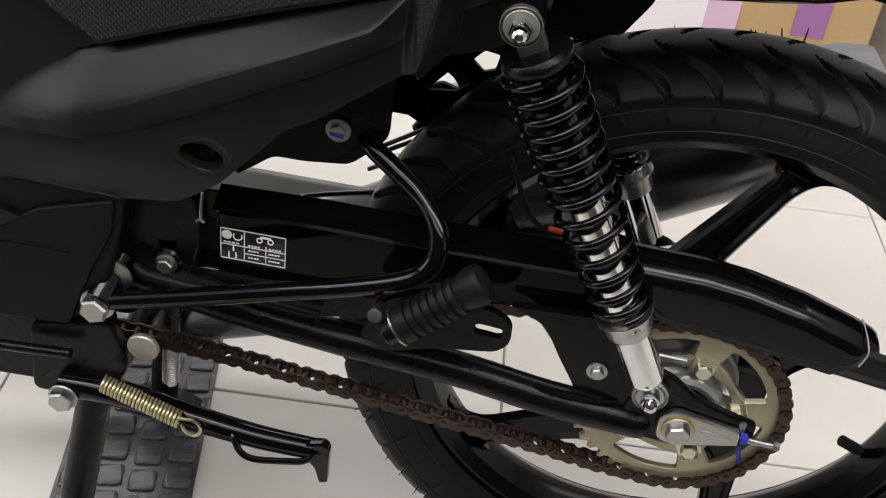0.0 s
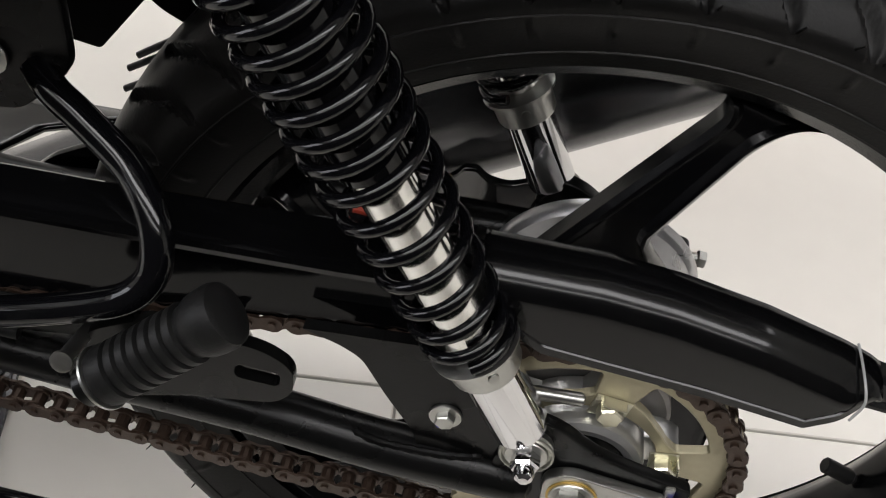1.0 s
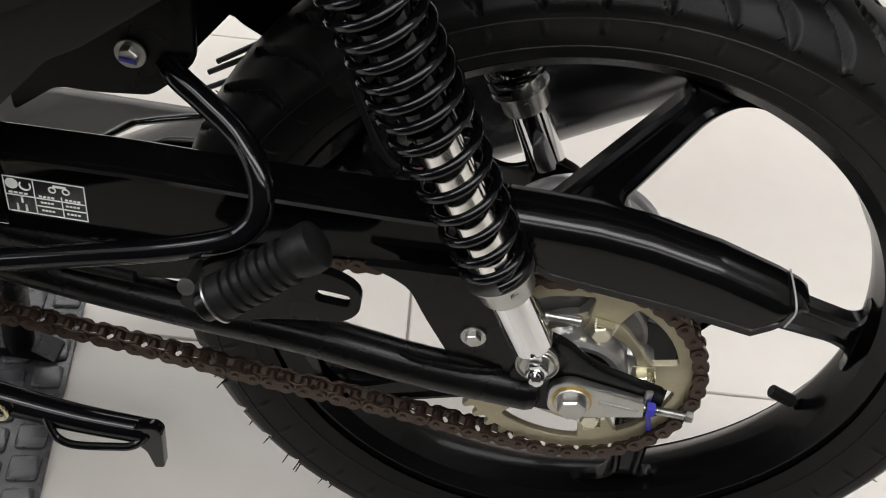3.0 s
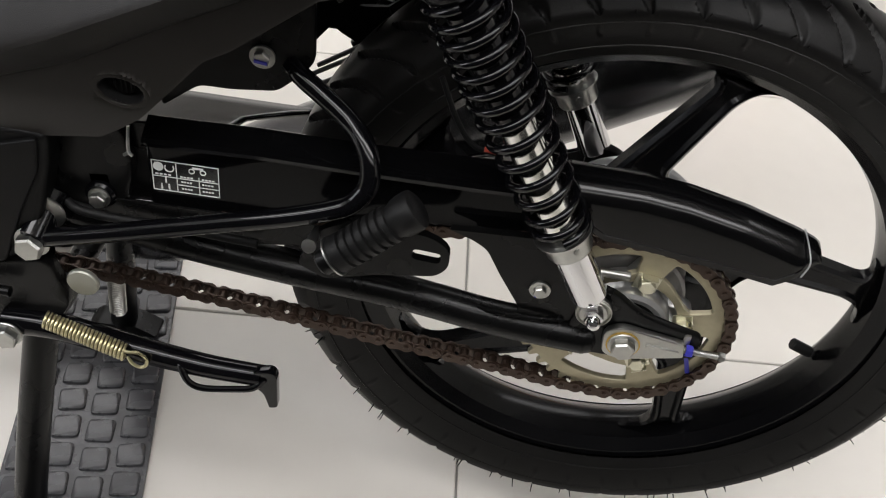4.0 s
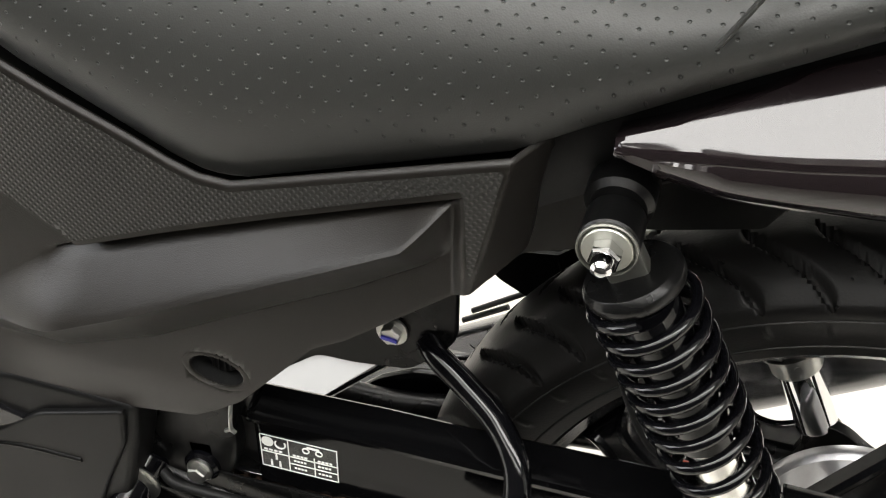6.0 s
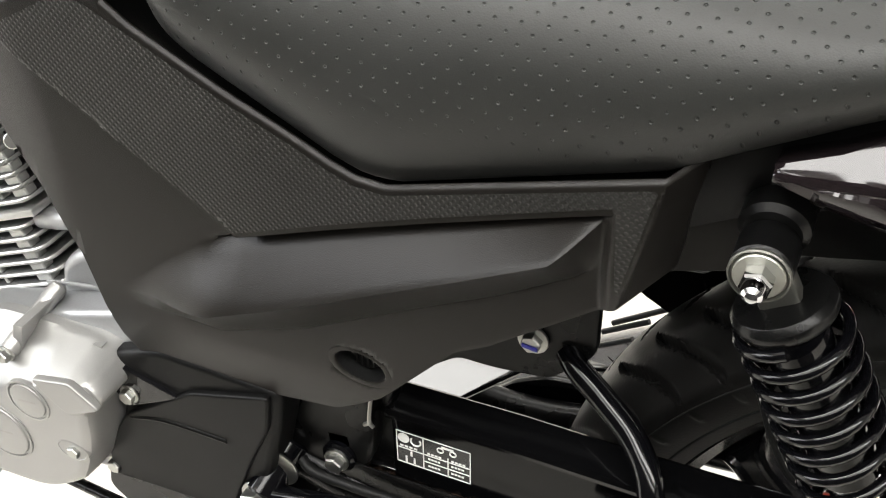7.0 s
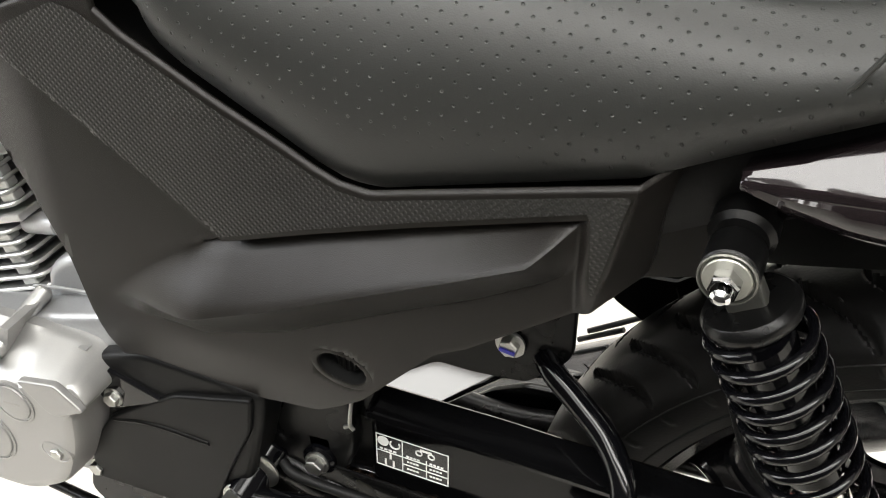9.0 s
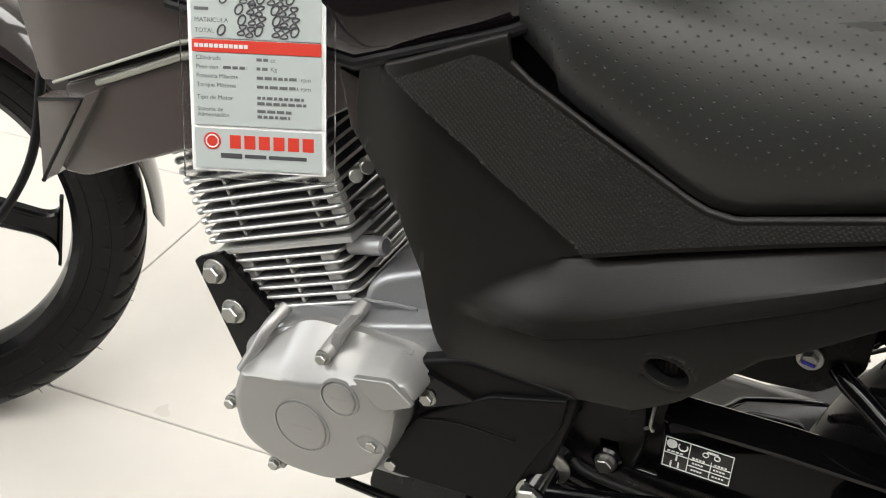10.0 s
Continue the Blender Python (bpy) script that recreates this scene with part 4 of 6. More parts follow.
def textured_plastic():
    m = material("embossed_plastic", (0.0125, 0.012, 0.011), 0.42, spec=0.3, grain=0.05, grain_scale=900)
    nt = m.node_tree
    b = nt.nodes["Principled BSDF"]
    tc = nt.nodes.new("ShaderNodeTexCoord")
    sep = nt.nodes.new("ShaderNodeSeparateXYZ")
    nt.links.new(tc.outputs["Object"], sep.inputs[0])

    def maths(op, a, c=None):
        n = nt.nodes.new("ShaderNodeMath")
        n.operation = op
        for i, v in enumerate((a, c)):
            if v is None:
                continue
            if isinstance(v, (int, float)):
                n.inputs[i].default_value = v
            else:
                nt.links.new(v, n.inputs[i])
        return n.outputs[0]

    pitch = 0.0042

    def lattice(off):
        du = maths("SUBTRACT", maths("FRACT", maths("ADD", maths("DIVIDE", sep.outputs[0], pitch), off)), 0.5)
        dv = maths("SUBTRACT", maths("FRACT", maths("ADD", maths("DIVIDE", sep.outputs[2], pitch), off)), 0.5)
        return maths("SQRT", maths("ADD", maths("MULTIPLY", du, du), maths("MULTIPLY", dv, dv)))

    mr = nt.nodes.new("ShaderNodeMapRange")
    mr.interpolation_type = "SMOOTHSTEP"
    nt.links.new(maths("MINIMUM", lattice(0.0), lattice(0.5)), mr.inputs[0])
    mr.inputs[1].default_value, mr.inputs[2].default_value = 0.08, 0.34
    bp = nt.nodes.new("ShaderNodeBump")
    bp.inputs["Strength"].default_value = 0.55
    bp.inputs["Distance"].default_value = 0.0006
    nt.links.new(mr.outputs[0], bp.inputs["Height"])
    nt.links.new(bp.outputs[0], b.inputs["Normal"])
    return m


TEXTURED_PLASTIC = textured_plastic()
build_panel()


# ---- seat ----
def seat_vinyl():
    m = material("black_seat_vinyl", (0.018, 0.0185, 0.0172), 0.44, spec=0.32, grain=0.1, grain_scale=700, rough_var=0.06)
    nt = m.node_tree
    b = nt.nodes["Principled BSDF"]
    tc = nt.nodes.new("ShaderNodeTexCoord")
    sep = nt.nodes.new("ShaderNodeSeparateXYZ")
    nt.links.new(tc.outputs["Object"], sep.inputs[0])

    def maths(op, a, c=None, d=None):
        n = nt.nodes.new("ShaderNodeMath")
        n.operation = op
        for i, v in enumerate((a, c, d)):
            if v is None:
                continue
            if isinstance(v, (int, float)):
                n.inputs[i].default_value = v
            else:
                nt.links.new(v, n.inputs[i])
        return n.outputs[0]

    # length over the side and top: out minus up
    run = maths("ADD", sep.outputs[2], maths("MULTIPLY", sep.outputs[1], 0.8))
    pitch = 0.0125

    def lattice(off):
        du = maths("SUBTRACT", maths("FRACT", maths("ADD", maths("DIVIDE", sep.outputs[0], pitch), off)), 0.5)
        dv = maths("SUBTRACT", maths("FRACT", maths("ADD", maths("DIVIDE", run, pitch), off)), 0.5)
        return maths("SQRT", maths("ADD", maths("MULTIPLY", du, du), maths("MULTIPLY", dv, dv)))

    d = maths("MINIMUM", lattice(0.0), lattice(0.5))
    mr = nt.nodes.new("ShaderNodeMapRange")
    mr.interpolation_type = "SMOOTHSTEP"
    nt.links.new(d, mr.inputs[0])
    mr.inputs[1].default_value, mr.inputs[2].default_value = 0.03, 0.085
    # only the insert is perforated
    hm = nt.nodes.new("ShaderNodeMapRange")
    nt.links.new(maths("SUBTRACT", sep.outputs[2], maths("MULTIPLY", maths("MAXIMUM", maths("ADD", sep.outputs[0], 0.24), 0.0), 0.45)), hm.inputs[0])
    hm.inputs[1].default_value, hm.inputs[2].default_value = 0.712, 0.735
    flat = nt.nodes.new("ShaderNodeMix")
    flat.inputs[2].default_value = 1.0
    nt.links.new(hm.outputs[0], flat.inputs[0])
    nt.links.new(mr.outputs[0], flat.inputs[3])
    grain = nt.nodes.new("ShaderNodeTexVoronoi")
    grain.inputs["Scale"].default_value = 1100
    nt.links.new(tc.outputs["Object"], grain.inputs["Vector"])
    b1 = nt.nodes.new("ShaderNodeBump")
    b1.inputs["Strength"].default_value = 0.10
    b1.inputs["Distance"].default_value = 0.0005
    nt.links.new(grain.outputs[0], b1.inputs["Height"])
    b2 = nt.nodes.new("ShaderNodeBump")
    b2.inputs["Strength"].default_value = 0.75
    b2.inputs["Distance"].default_value = 0.0011
    nt.links.new(flat.outputs[0], b2.inputs["Height"])
    nt.links.new(b1.outputs[0], b2.inputs["Normal"])
    nt.links.new(b2.outputs[0], b.inputs["Normal"])
    return m


SEAT_LINE = [(-0.519, 0.750), (-0.512, 0.741), (-0.500, 0.733), (-0.395, 0.679), (-0.378, 0.673), (-0.360, 0.673), (-0.225, 0.715), (-0.190, 0.735), (-0.150, 0.757), (-0.076, 0.796), (0.0, 0.830), (0.20, 0.905), (0.36, 0.940)]


def build_seat():
    ob = new("seat")
    ob.parent = bike
    tagged(ob, "long black vinyl seat with a perforated insert")
    mat = seat_vinyl()
    rows = []
    for x in np.concatenate([np.linspace(-0.519, -0.49, 8)[:-1], np.linspace(-0.49, 0.36, 110)]):
        zb = lerp_table(x, SEAT_LINE)
        if x < -0.49:
            zb = 0.757 - (x + 0.519) * 0.72
        top = 0.815 + 0.02 * smoothstep(-0.40, -0.55, x) + 0.13 * smoothstep(-0.18, 0.15, x)
        h = max(0.03, top - zb)
        tuck = smoothstep(-0.519, -0.47, x)
        row = []
        for t, out, up in ((0, 0.100, 0.0), (1, 0.113, 0.0), (2, 0.119, 0.06), (3, 0.1255, 0.18), (4, 0.1300, 0.32), (5, 0.1305, 0.46), (6, 0.1265, 0.60), (7, 0.117, 0.74), (8, 0.102, 0.86), (9, 0.080, 0.945), (10, 0.050, 0.985), (11, 0.0, 1.0)):
            w = out * (0.93 + 0.07 * tuck)
            row.append((x, -w, zb + h * up))
        fine = [tuple(p) for p in spline(row, 4)]
        rows.append(fine + [(px, -py, pz) for px, py, pz in fine[-2::-1]])
    bm = grid_surface(bmesh.new(), rows)
    bmesh.ops.holes_fill(bm, edges=[e for e in bm.edges if e.is_boundary], sides=0)
    part("cover", bm, mat, ob, angle=60)
    # side seam
    bm = bmesh.new()
    sweep(bm, spline([(-0.150, -0.1265, 0.777), (-0.140, -0.1315, 0.795), (-0.126, -0.1325, 0.820), (-0.105, -0.126, 0.855), (-0.085, -0.108, 0.890)], 6), 0.0013, 8)
    part("seam", bm, mat, ob, "raised stitched seam")
    return ob


build_seat()

# dark trough under the seat, filling the gap behind the panel's edge
rows = []
for x in np.linspace(-0.60, 0.05, 40):
    z = lerp_table(x, SEAT_LINE) if x > -0.52 else 0.757
    rows.append([(x, -0.097, z + 0.012), (x, -0.0985, z - 0.02), (x, -0.090, z - 0.05)])
thicken(part("seat_base", grid_surface(bmesh.new(), rows), DARK_PLASTIC, bike, "black seat base edge"), 0.004, -1)

# ---- inner frame, battery box and mudguard ----
DULL_GREY = material("dull_grey_plastic", (0.11, 0.11, 0.11), 0.5, grain=0.1)


def hull(name, outline, y0, y1, mat, label="", parent=bike, bevel=0.004, holes=()):
    return part(name, plate(bmesh.new(), outline, y0, y1, bevel, holes), mat, parent, label)


hull("battery_box", rounded([(-0.62, 0.50), (-0.62, 0.70), (-0.30, 0.70), (-0.24, 0.67), (-0.30, 0.645), (-0.36, 0.625), (-0.44, 0.60), (-0.50, 0.50)], 0.012), -0.055, 0.055, DARK_PLASTIC, "black plastic box behind the side panel")
hull("frame_plate", rounded([(-0.525, 0.345), (-0.525, 0.49), (-0.405, 0.485), (-0.400, 0.440), (-0.410, 0.400), (-0.44, 0.385), (-0.46, 0.345)], 0.012), -0.088, -0.070, SATIN_BLACK, "black frame plate at the swingarm pivot")
hull("inner_fender", rounded([(-0.270, 0.700), (-0.185, 0.710), (-0.184, 0.642), (-0.197, 0.634), (-0.226, 0.625), (-0.245, 0.600)], 0.004), -0.070, -0.064, MATTE_PLASTIC, "matte dark plastic fender side under the seat", bevel=0.0015)
hull("fender_side", rounded([(-0.192, 0.636), (-0.192, 0.735), (-0.080, 0.735), (-0.092, 0.680), (-0.108, 0.6540), (-0.150, 0.6440), (-0.170, 0.6400)], 0.003), -0.052, -0.047, DARK_PLASTIC, "black plastic fender side above the tyre", bevel=0.001)
WEB_HOLES = [rounded([(-0.2505, 0.5303), (-0.2336, 0.5509), (-0.2226, 0.5497), (-0.2156, 0.5423), (-0.2262, 0.5331)], 0.002), rounded([(-0.2156, 0.5645), (-0.2067, 0.5745), (-0.1937, 0.5727), (-0.1961, 0.5587), (-0.2055, 0.5553)], 0.002)]
hull("fender_web", rounded([(-0.345, 0.478), (-0.303, 0.470), (-0.272, 0.5100), (-0.264, 0.5030), (-0.2424, 0.4914), (-0.190, 0.540), (-0.186, 0.575), (-0.186, 0.70), (-0.345, 0.70)], 0.003), 0.052, 0.056, DARK_PLASTIC, "black plastic web of the inner fender", bevel=0.0008, holes=WEB_HOLES)
for a, b in (((-0.2854, 0.062, 0.4618), (-0.2453, 0.062, 0.4894)), ((-0.2922, 0.062, 0.4512), (-0.2595, 0.062, 0.4720)), ((-0.2962, 0.062, 0.4354), (-0.2699, 0.062, 0.4516))):
    part("far_slat", rod(bmesh.new(), a, b, 0.0021, 12), DULL_GREY, bike, "dull grey slat on the far side")
hull("exhaust_shield", rounded([(-0.410, 0.285), (-0.392, 0.314), (-0.375, 0.330), (-0.344, 0.347), (-0.300, 0.352), (-0.270, 0.330), (-0.300, 0.280)], 0.006), 0.104, 0.111, GLOSS_BLACK, "gloss black exhaust shield on the far side", bevel=0.002)
part("far_tab", plate(bmesh.new(), rounded([(-0.270, 0.4790), (-0.2685, 0.4845), (-0.2330, 0.5010), (-0.2250, 0.5015), (-0.2245, 0.4965), (-0.2300, 0.4940)], 0.002), 0.122, 0.130, 0.001), ZINC, bike, "bright zinc tab on the far stay")
rows = []
for a in np.linspace(62, 128, 30):
    r = 0.368
    rows.append([(AX.x + r * math.cos(radians(a)), y, AX.z + r * math.sin(radians(a)) + 0.004 * math.cos(y * 30)) for y in np.linspace(-0.062, 0.062, 9)])
thicken(part("mudguard", grid_surface(bmesh.new(), rows), DARK_PLASTIC, bike, "black inner rear mudguard"), 0.003)

# rear frame rail and bracket with the blue-marked bolt
hull("frame_bracket", rounded([(-0.385, 0.600), (-0.262, 0.600), (-0.262, 0.548), (-0.272, 0.535), (-0.290, 0.5185), (-0.3255, 0.5142), (-0.3496, 0.5142), (-0.380, 0.490)], 0.006), -0.066, -0.058, SATIN_BLACK, "black frame bracket")
bm = tube([(-0.60, -0.050, 0.60), (-0.45, -0.050, 0.615), (-0.30, -0.050, 0.645), (-0.20, -0.045, 0.705), (0.05, -0.045, 0.745)], 0.013, 14)
part("frame_rail", bm, SATIN_BLACK, bike)
bolt_part("flange_bolt", -0.300, -0.067, 0.549, ZINC, bike, "zinc flange bolt with a blue mark", across=0.0115, head=0.005, washer=0.0098)
part("paint_mark", block(bmesh.new(), (0.010, 0.001, 0.0028), pose(-0.300, -0.0745, 0.548, 0, 8, 0), 0.0004), BLUE_MARK, bike, "blue paint mark")

# ---- tail cowl ----
def build_tail():
    ob = new("tail_cowl")
    ob.parent = bike
    tagged(ob, "gloss dark plum tail cowl under the seat")
    top = [(-0.179, 0.7325), (-0.154, 0.7425), (-0.125, 0.758), (-0.106, 0.769), (-0.081, 0.780), (-0.03, 0.803), (0.2, 0.885), (0.40, 0.93)]
    low = [(-0.179, 0.7295), (-0.14, 0.736), (-0.103, 0.7425), (-0.065, 0.7505), (-0.035, 0.761), (-0.013, 0.773), (0.03, 0.797), (0.1, 0.826), (0.2, 0.862), (0.40, 0.915)]
    under = [(-0.179, 0.728), (-0.160, 0.718), (-0.129, 0.713), (-0.078, 0.718), (-0.043, 0.722), (0.0, 0.724), (0.1, 0.742), (0.2, 0.775), (0.40, 0.855)]
    rows = []
    for x in np.concatenate([np.linspace(-0.179, -0.15, 8)[:-1], np.linspace(-0.15, 0.40, 60)]):
        t, l, u = lerp_table(x, top), lerp_table(x, low), lerp_table(x, under)
        # the upper facet is one plane that leans back and towards the front
        yt, yo = (0.675 * t - 0.2 * x - 0.6146) / 0.71, (0.675 * l - 0.2 * x - 0.6146) / 0.71
        f = [(yt + (yo - yt) * k, t + (l - t) * k) for k in (0.04, 0.3, 0.6, 0.93)]
        pts = [(yt + 0.02, t - 0.004), (yt + 0.002, t - 0.0003)] + f + [(yo - 0.0006, l + 0.0006), (yo - 0.0008, l - 0.0012), (yo - 0.0002, l - 0.003), (yo - 0.0015, l - 0.25 * (l - u)), (yo - 0.0005, l - 0.55 * (l - u)), (yo + 0.004, l - 0.85 * (l - u)), (yo + 0.011, u), (max(yo + 0.03, -0.10), u - 0.001), (-0.06, u)]
        rows.append([(x, y, z) for y, z in pts])
    near = part("near_shell", grid_surface(bmesh.new(), rows), PLUM, ob, angle=32)
    thicken(near, 0.003, 0)
    far = part("far_shell", grid_surface(bmesh.new(), [[(x, -y, z) for x, y, z in r] for r in rows]), PLUM, ob, angle=60)
    thicken(far, 0.003, 0)
    rows = [[(x, y, lerp_table(x, under) + 0.004) for y in np.linspace(-0.07, 0.07, 5)] for x in np.linspace(-0.15, 0.40, 30)]
    thicken(part("underside", grid_surface(bmesh.new(), rows), DARK_PLASTIC, ob, "black underside"), 0.004)
    return ob


build_tail()

# ---- muffler on the far side ----
MUF_A, MUF_B = Vector((-0.535, 0.168, 0.132)), Vector((0.150, 0.175, 0.548))
L = (MUF_B - MUF_A).length
bm = lathe(bmesh.new(), [(0.020, -0.02), (0.030, 0.0), (0.052, 0.06), (0.062, 0.12), (0.062, L - 0.105), (0.058, L - 0.103)], aim(MUF_A, MUF_B), 48)
muffler = part("muffler", bm, material("dark_gloss_muffler", (0.13, 0.13, 0.135), 0.24, metal=0.8, rough_var=0.06, grain=0.1, bump=0.04), bike, "dark glossy exhaust muffler on the far side")
part("end_cap", lathe(bmesh.new(), [(0.0595, L - 0.108), (0.0600, L - 0.106), (0.0575, L - 0.070), (0.0510, L - 0.035), (0.0430, L - 0.012), (0.036, L - 0.003), (0.018, L)], aim(MUF_A, MUF_B), 48), material("grey_muffler_cap", (0.20, 0.20, 0.21), 0.38, 0.3, rough_var=0.08, grain=0.1, bump=0.1), muffler, "pale grey muffler end cap")
d = (MUF_B - MUF_A).normalized()
part("outlet", rod(bmesh.new(), MUF_B + Vector((-0.012, 0, -0.002)), (0.190, 0.175, 0.559), 0.0105, 24, 0.001), SATIN_BLACK, muffler, "black outlet pipe")
part("exhaust_pipe", tube([(-0.80, 0.06, 0.42), (-0.83, 0.10, 0.25), (-0.74, 0.14, 0.14), (-0.64, 0.16, 0.105), (-0.58, 0.166, 0.110), (-0.53, 0.168, 0.135)], 0.017, 16), material("dull_exhaust_steel", (0.25, 0.24, 0.23), 0.35, 0.9, grain=0.1), muffler)

# ---- footrest loop, passenger footrest ----
loop = part("footrest_stay", tube([(-0.475, -0.117, 0.382), (-0.447, -0.118, 0.3905), (-0.403, -0.121, 0.4055), (-0.3195, -0.126, 0.4350), (-0.2753, -0.128, 0.4500), (-0.2371, -0.127, 0.4635), (-0.2205, -0.125, 0.4725), (-0.2115, -0.121, 0.4850), (-0.2108, -0.115, 0.4995), (-0.2170, -0.105, 0.5115), (-0.2308, -0.092, 0.5210), (-0.2524, -0.080, 0.5310), (-0.270, -0.072, 0.5395), (-0.280, -0.064, 0.5450)], 0.0078, 18, 6), GLOSS_BLACK, bike, "gloss black bent tube footrest stay")
far = part("far_stay", tube([(-0.262, 0.128, 0.445), (-0.255, 0.128, 0.455), (-0.240, 0.128, 0.468), (-0.221, 0.122, 0.492), (-0.226, 0.108, 0.520), (-0.247, 0.092, 0.543), (-0.30, 0.070, 0.572)], 0.0082, 16, 8), GLOSS_BLACK, bike, "black bent tube stay on the far side")
part("muffler_hanger", plate(bmesh.new(), rounded([(-0.292, 0.466), (-0.262, 0.466), (-0.235, 0.478), (-0.228, 0.500), (-0.245, 0.506), (-0.272, 0.489)], 0.005), 0.116, 0.122, 0.0015), SATIN_BLACK, far, "black muffler hanger plate")
bolt_part("stay_bolt", -0.4775, -0.119, 0.3805, ZINC, loop, "large zinc hex bolt", across=0.0205, head=0.011, washer=0.0145)
part("stay_ring", lathe(bmesh.new(), [(0.0110, 0), (0.0158, 0.0004), (0.0162, 0.0016), (0.0150, 0.0022), (0.0110, 0.0020)], at_side(-0.4680, -0.1060, 0.4025), 36), ZINC, loop, "zinc ring on the spacer")
bm = rod(bmesh.new(), (-0.467, -0.085, 0.409), (-0.4765, -0.119, 0.3825), 0.0128, 28, 0.002)
part("stay_eye", bm, GLOSS_BLACK, loop, "black spacer tube")
hook = bmesh.new()
plate(hook, rounded([(-0.262, 0.407), (-0.245, 0.444), (-0.215, 0.460), (-0.16, 0.452), (-0.146, 0.442), (-0.146, 0.424), (-0.155, 0.414), (-0.20, 0.407), (-0.24, 0.395)], [0.006, 0.008, 0.01, 0.008, 0.01, 0.012, 0.01, 0.01, 0.006]), -0.128, -0.121, 0.0015, [rounded([(-0.174, 0.439), (-0.152, 0.437), (-0.153, 0.427), (-0.175, 0.429)], 0.004, 3)])
part("peg_bracket", hook, SATIN_BLACK, loop, "black plate with an oval hole")


def build_peg():
    a, b = Vector((-0.2265, -0.150, 0.4430)), Vector((-0.1728, -0.138, 0.4865))
    m = aim(a, b)
    L = (b - a).length
    prof = [(0.006, -0.004), (0.0140, -0.003), (0.0150, 0.0)]
    n = 7
    for i in range(n):
        z = 0.004 + (L - 0.022) * i / n
        p = (L - 0.022) / n
        prof += [(0.0148, z), (0.0148, z + p * 0.55), (0.0128, z + p * 0.68), (0.0128, z + p * 0.88)]
    prof += [(0.0150, L - 0.014), (0.0158, L - 0.009), (0.0158, L - 0.003), (0.0150, L + 0.000), (0.0120, L + 0.002), (0, L + 0.0030)]
    ob = part("passenger_footrest", lathe(bmesh.new(), prof, m, 36), RUBBER, bike, "folded passenger footrest with ribbed black rubber", angle=40)
    part("peg_core", rod(bmesh.new(), m @ Vector((0, 0, -0.016)), m @ Vector((0, 0, 0.0)), 0.010, 20, 0.002), SATIN_BLACK, ob)
    part("base_ring", lathe(bmesh.new(), [(0.0145, -0.0045), (0.0158, -0.0042), (0.0158, -0.0028), (0.0145, -0.0025)], m, 32), ZINC, ob, "bright base washer")
    bm = rod(bmesh.new(), (-0.248, -0.150, 0.447), (-0.248, -0.118, 0.435), 0.0038, 14, 0.001)
    lathe(bm, [(0.0055, 0), (0.0055, 0.0015), (0.003, 0.002)], aim((-0.248, -0.150, 0.447), (-0.248, -0.16, 0.451)), 16)
    part("pivot_pin", bm, ZINC, ob, "zinc pivot pin")
    return ob


build_peg()

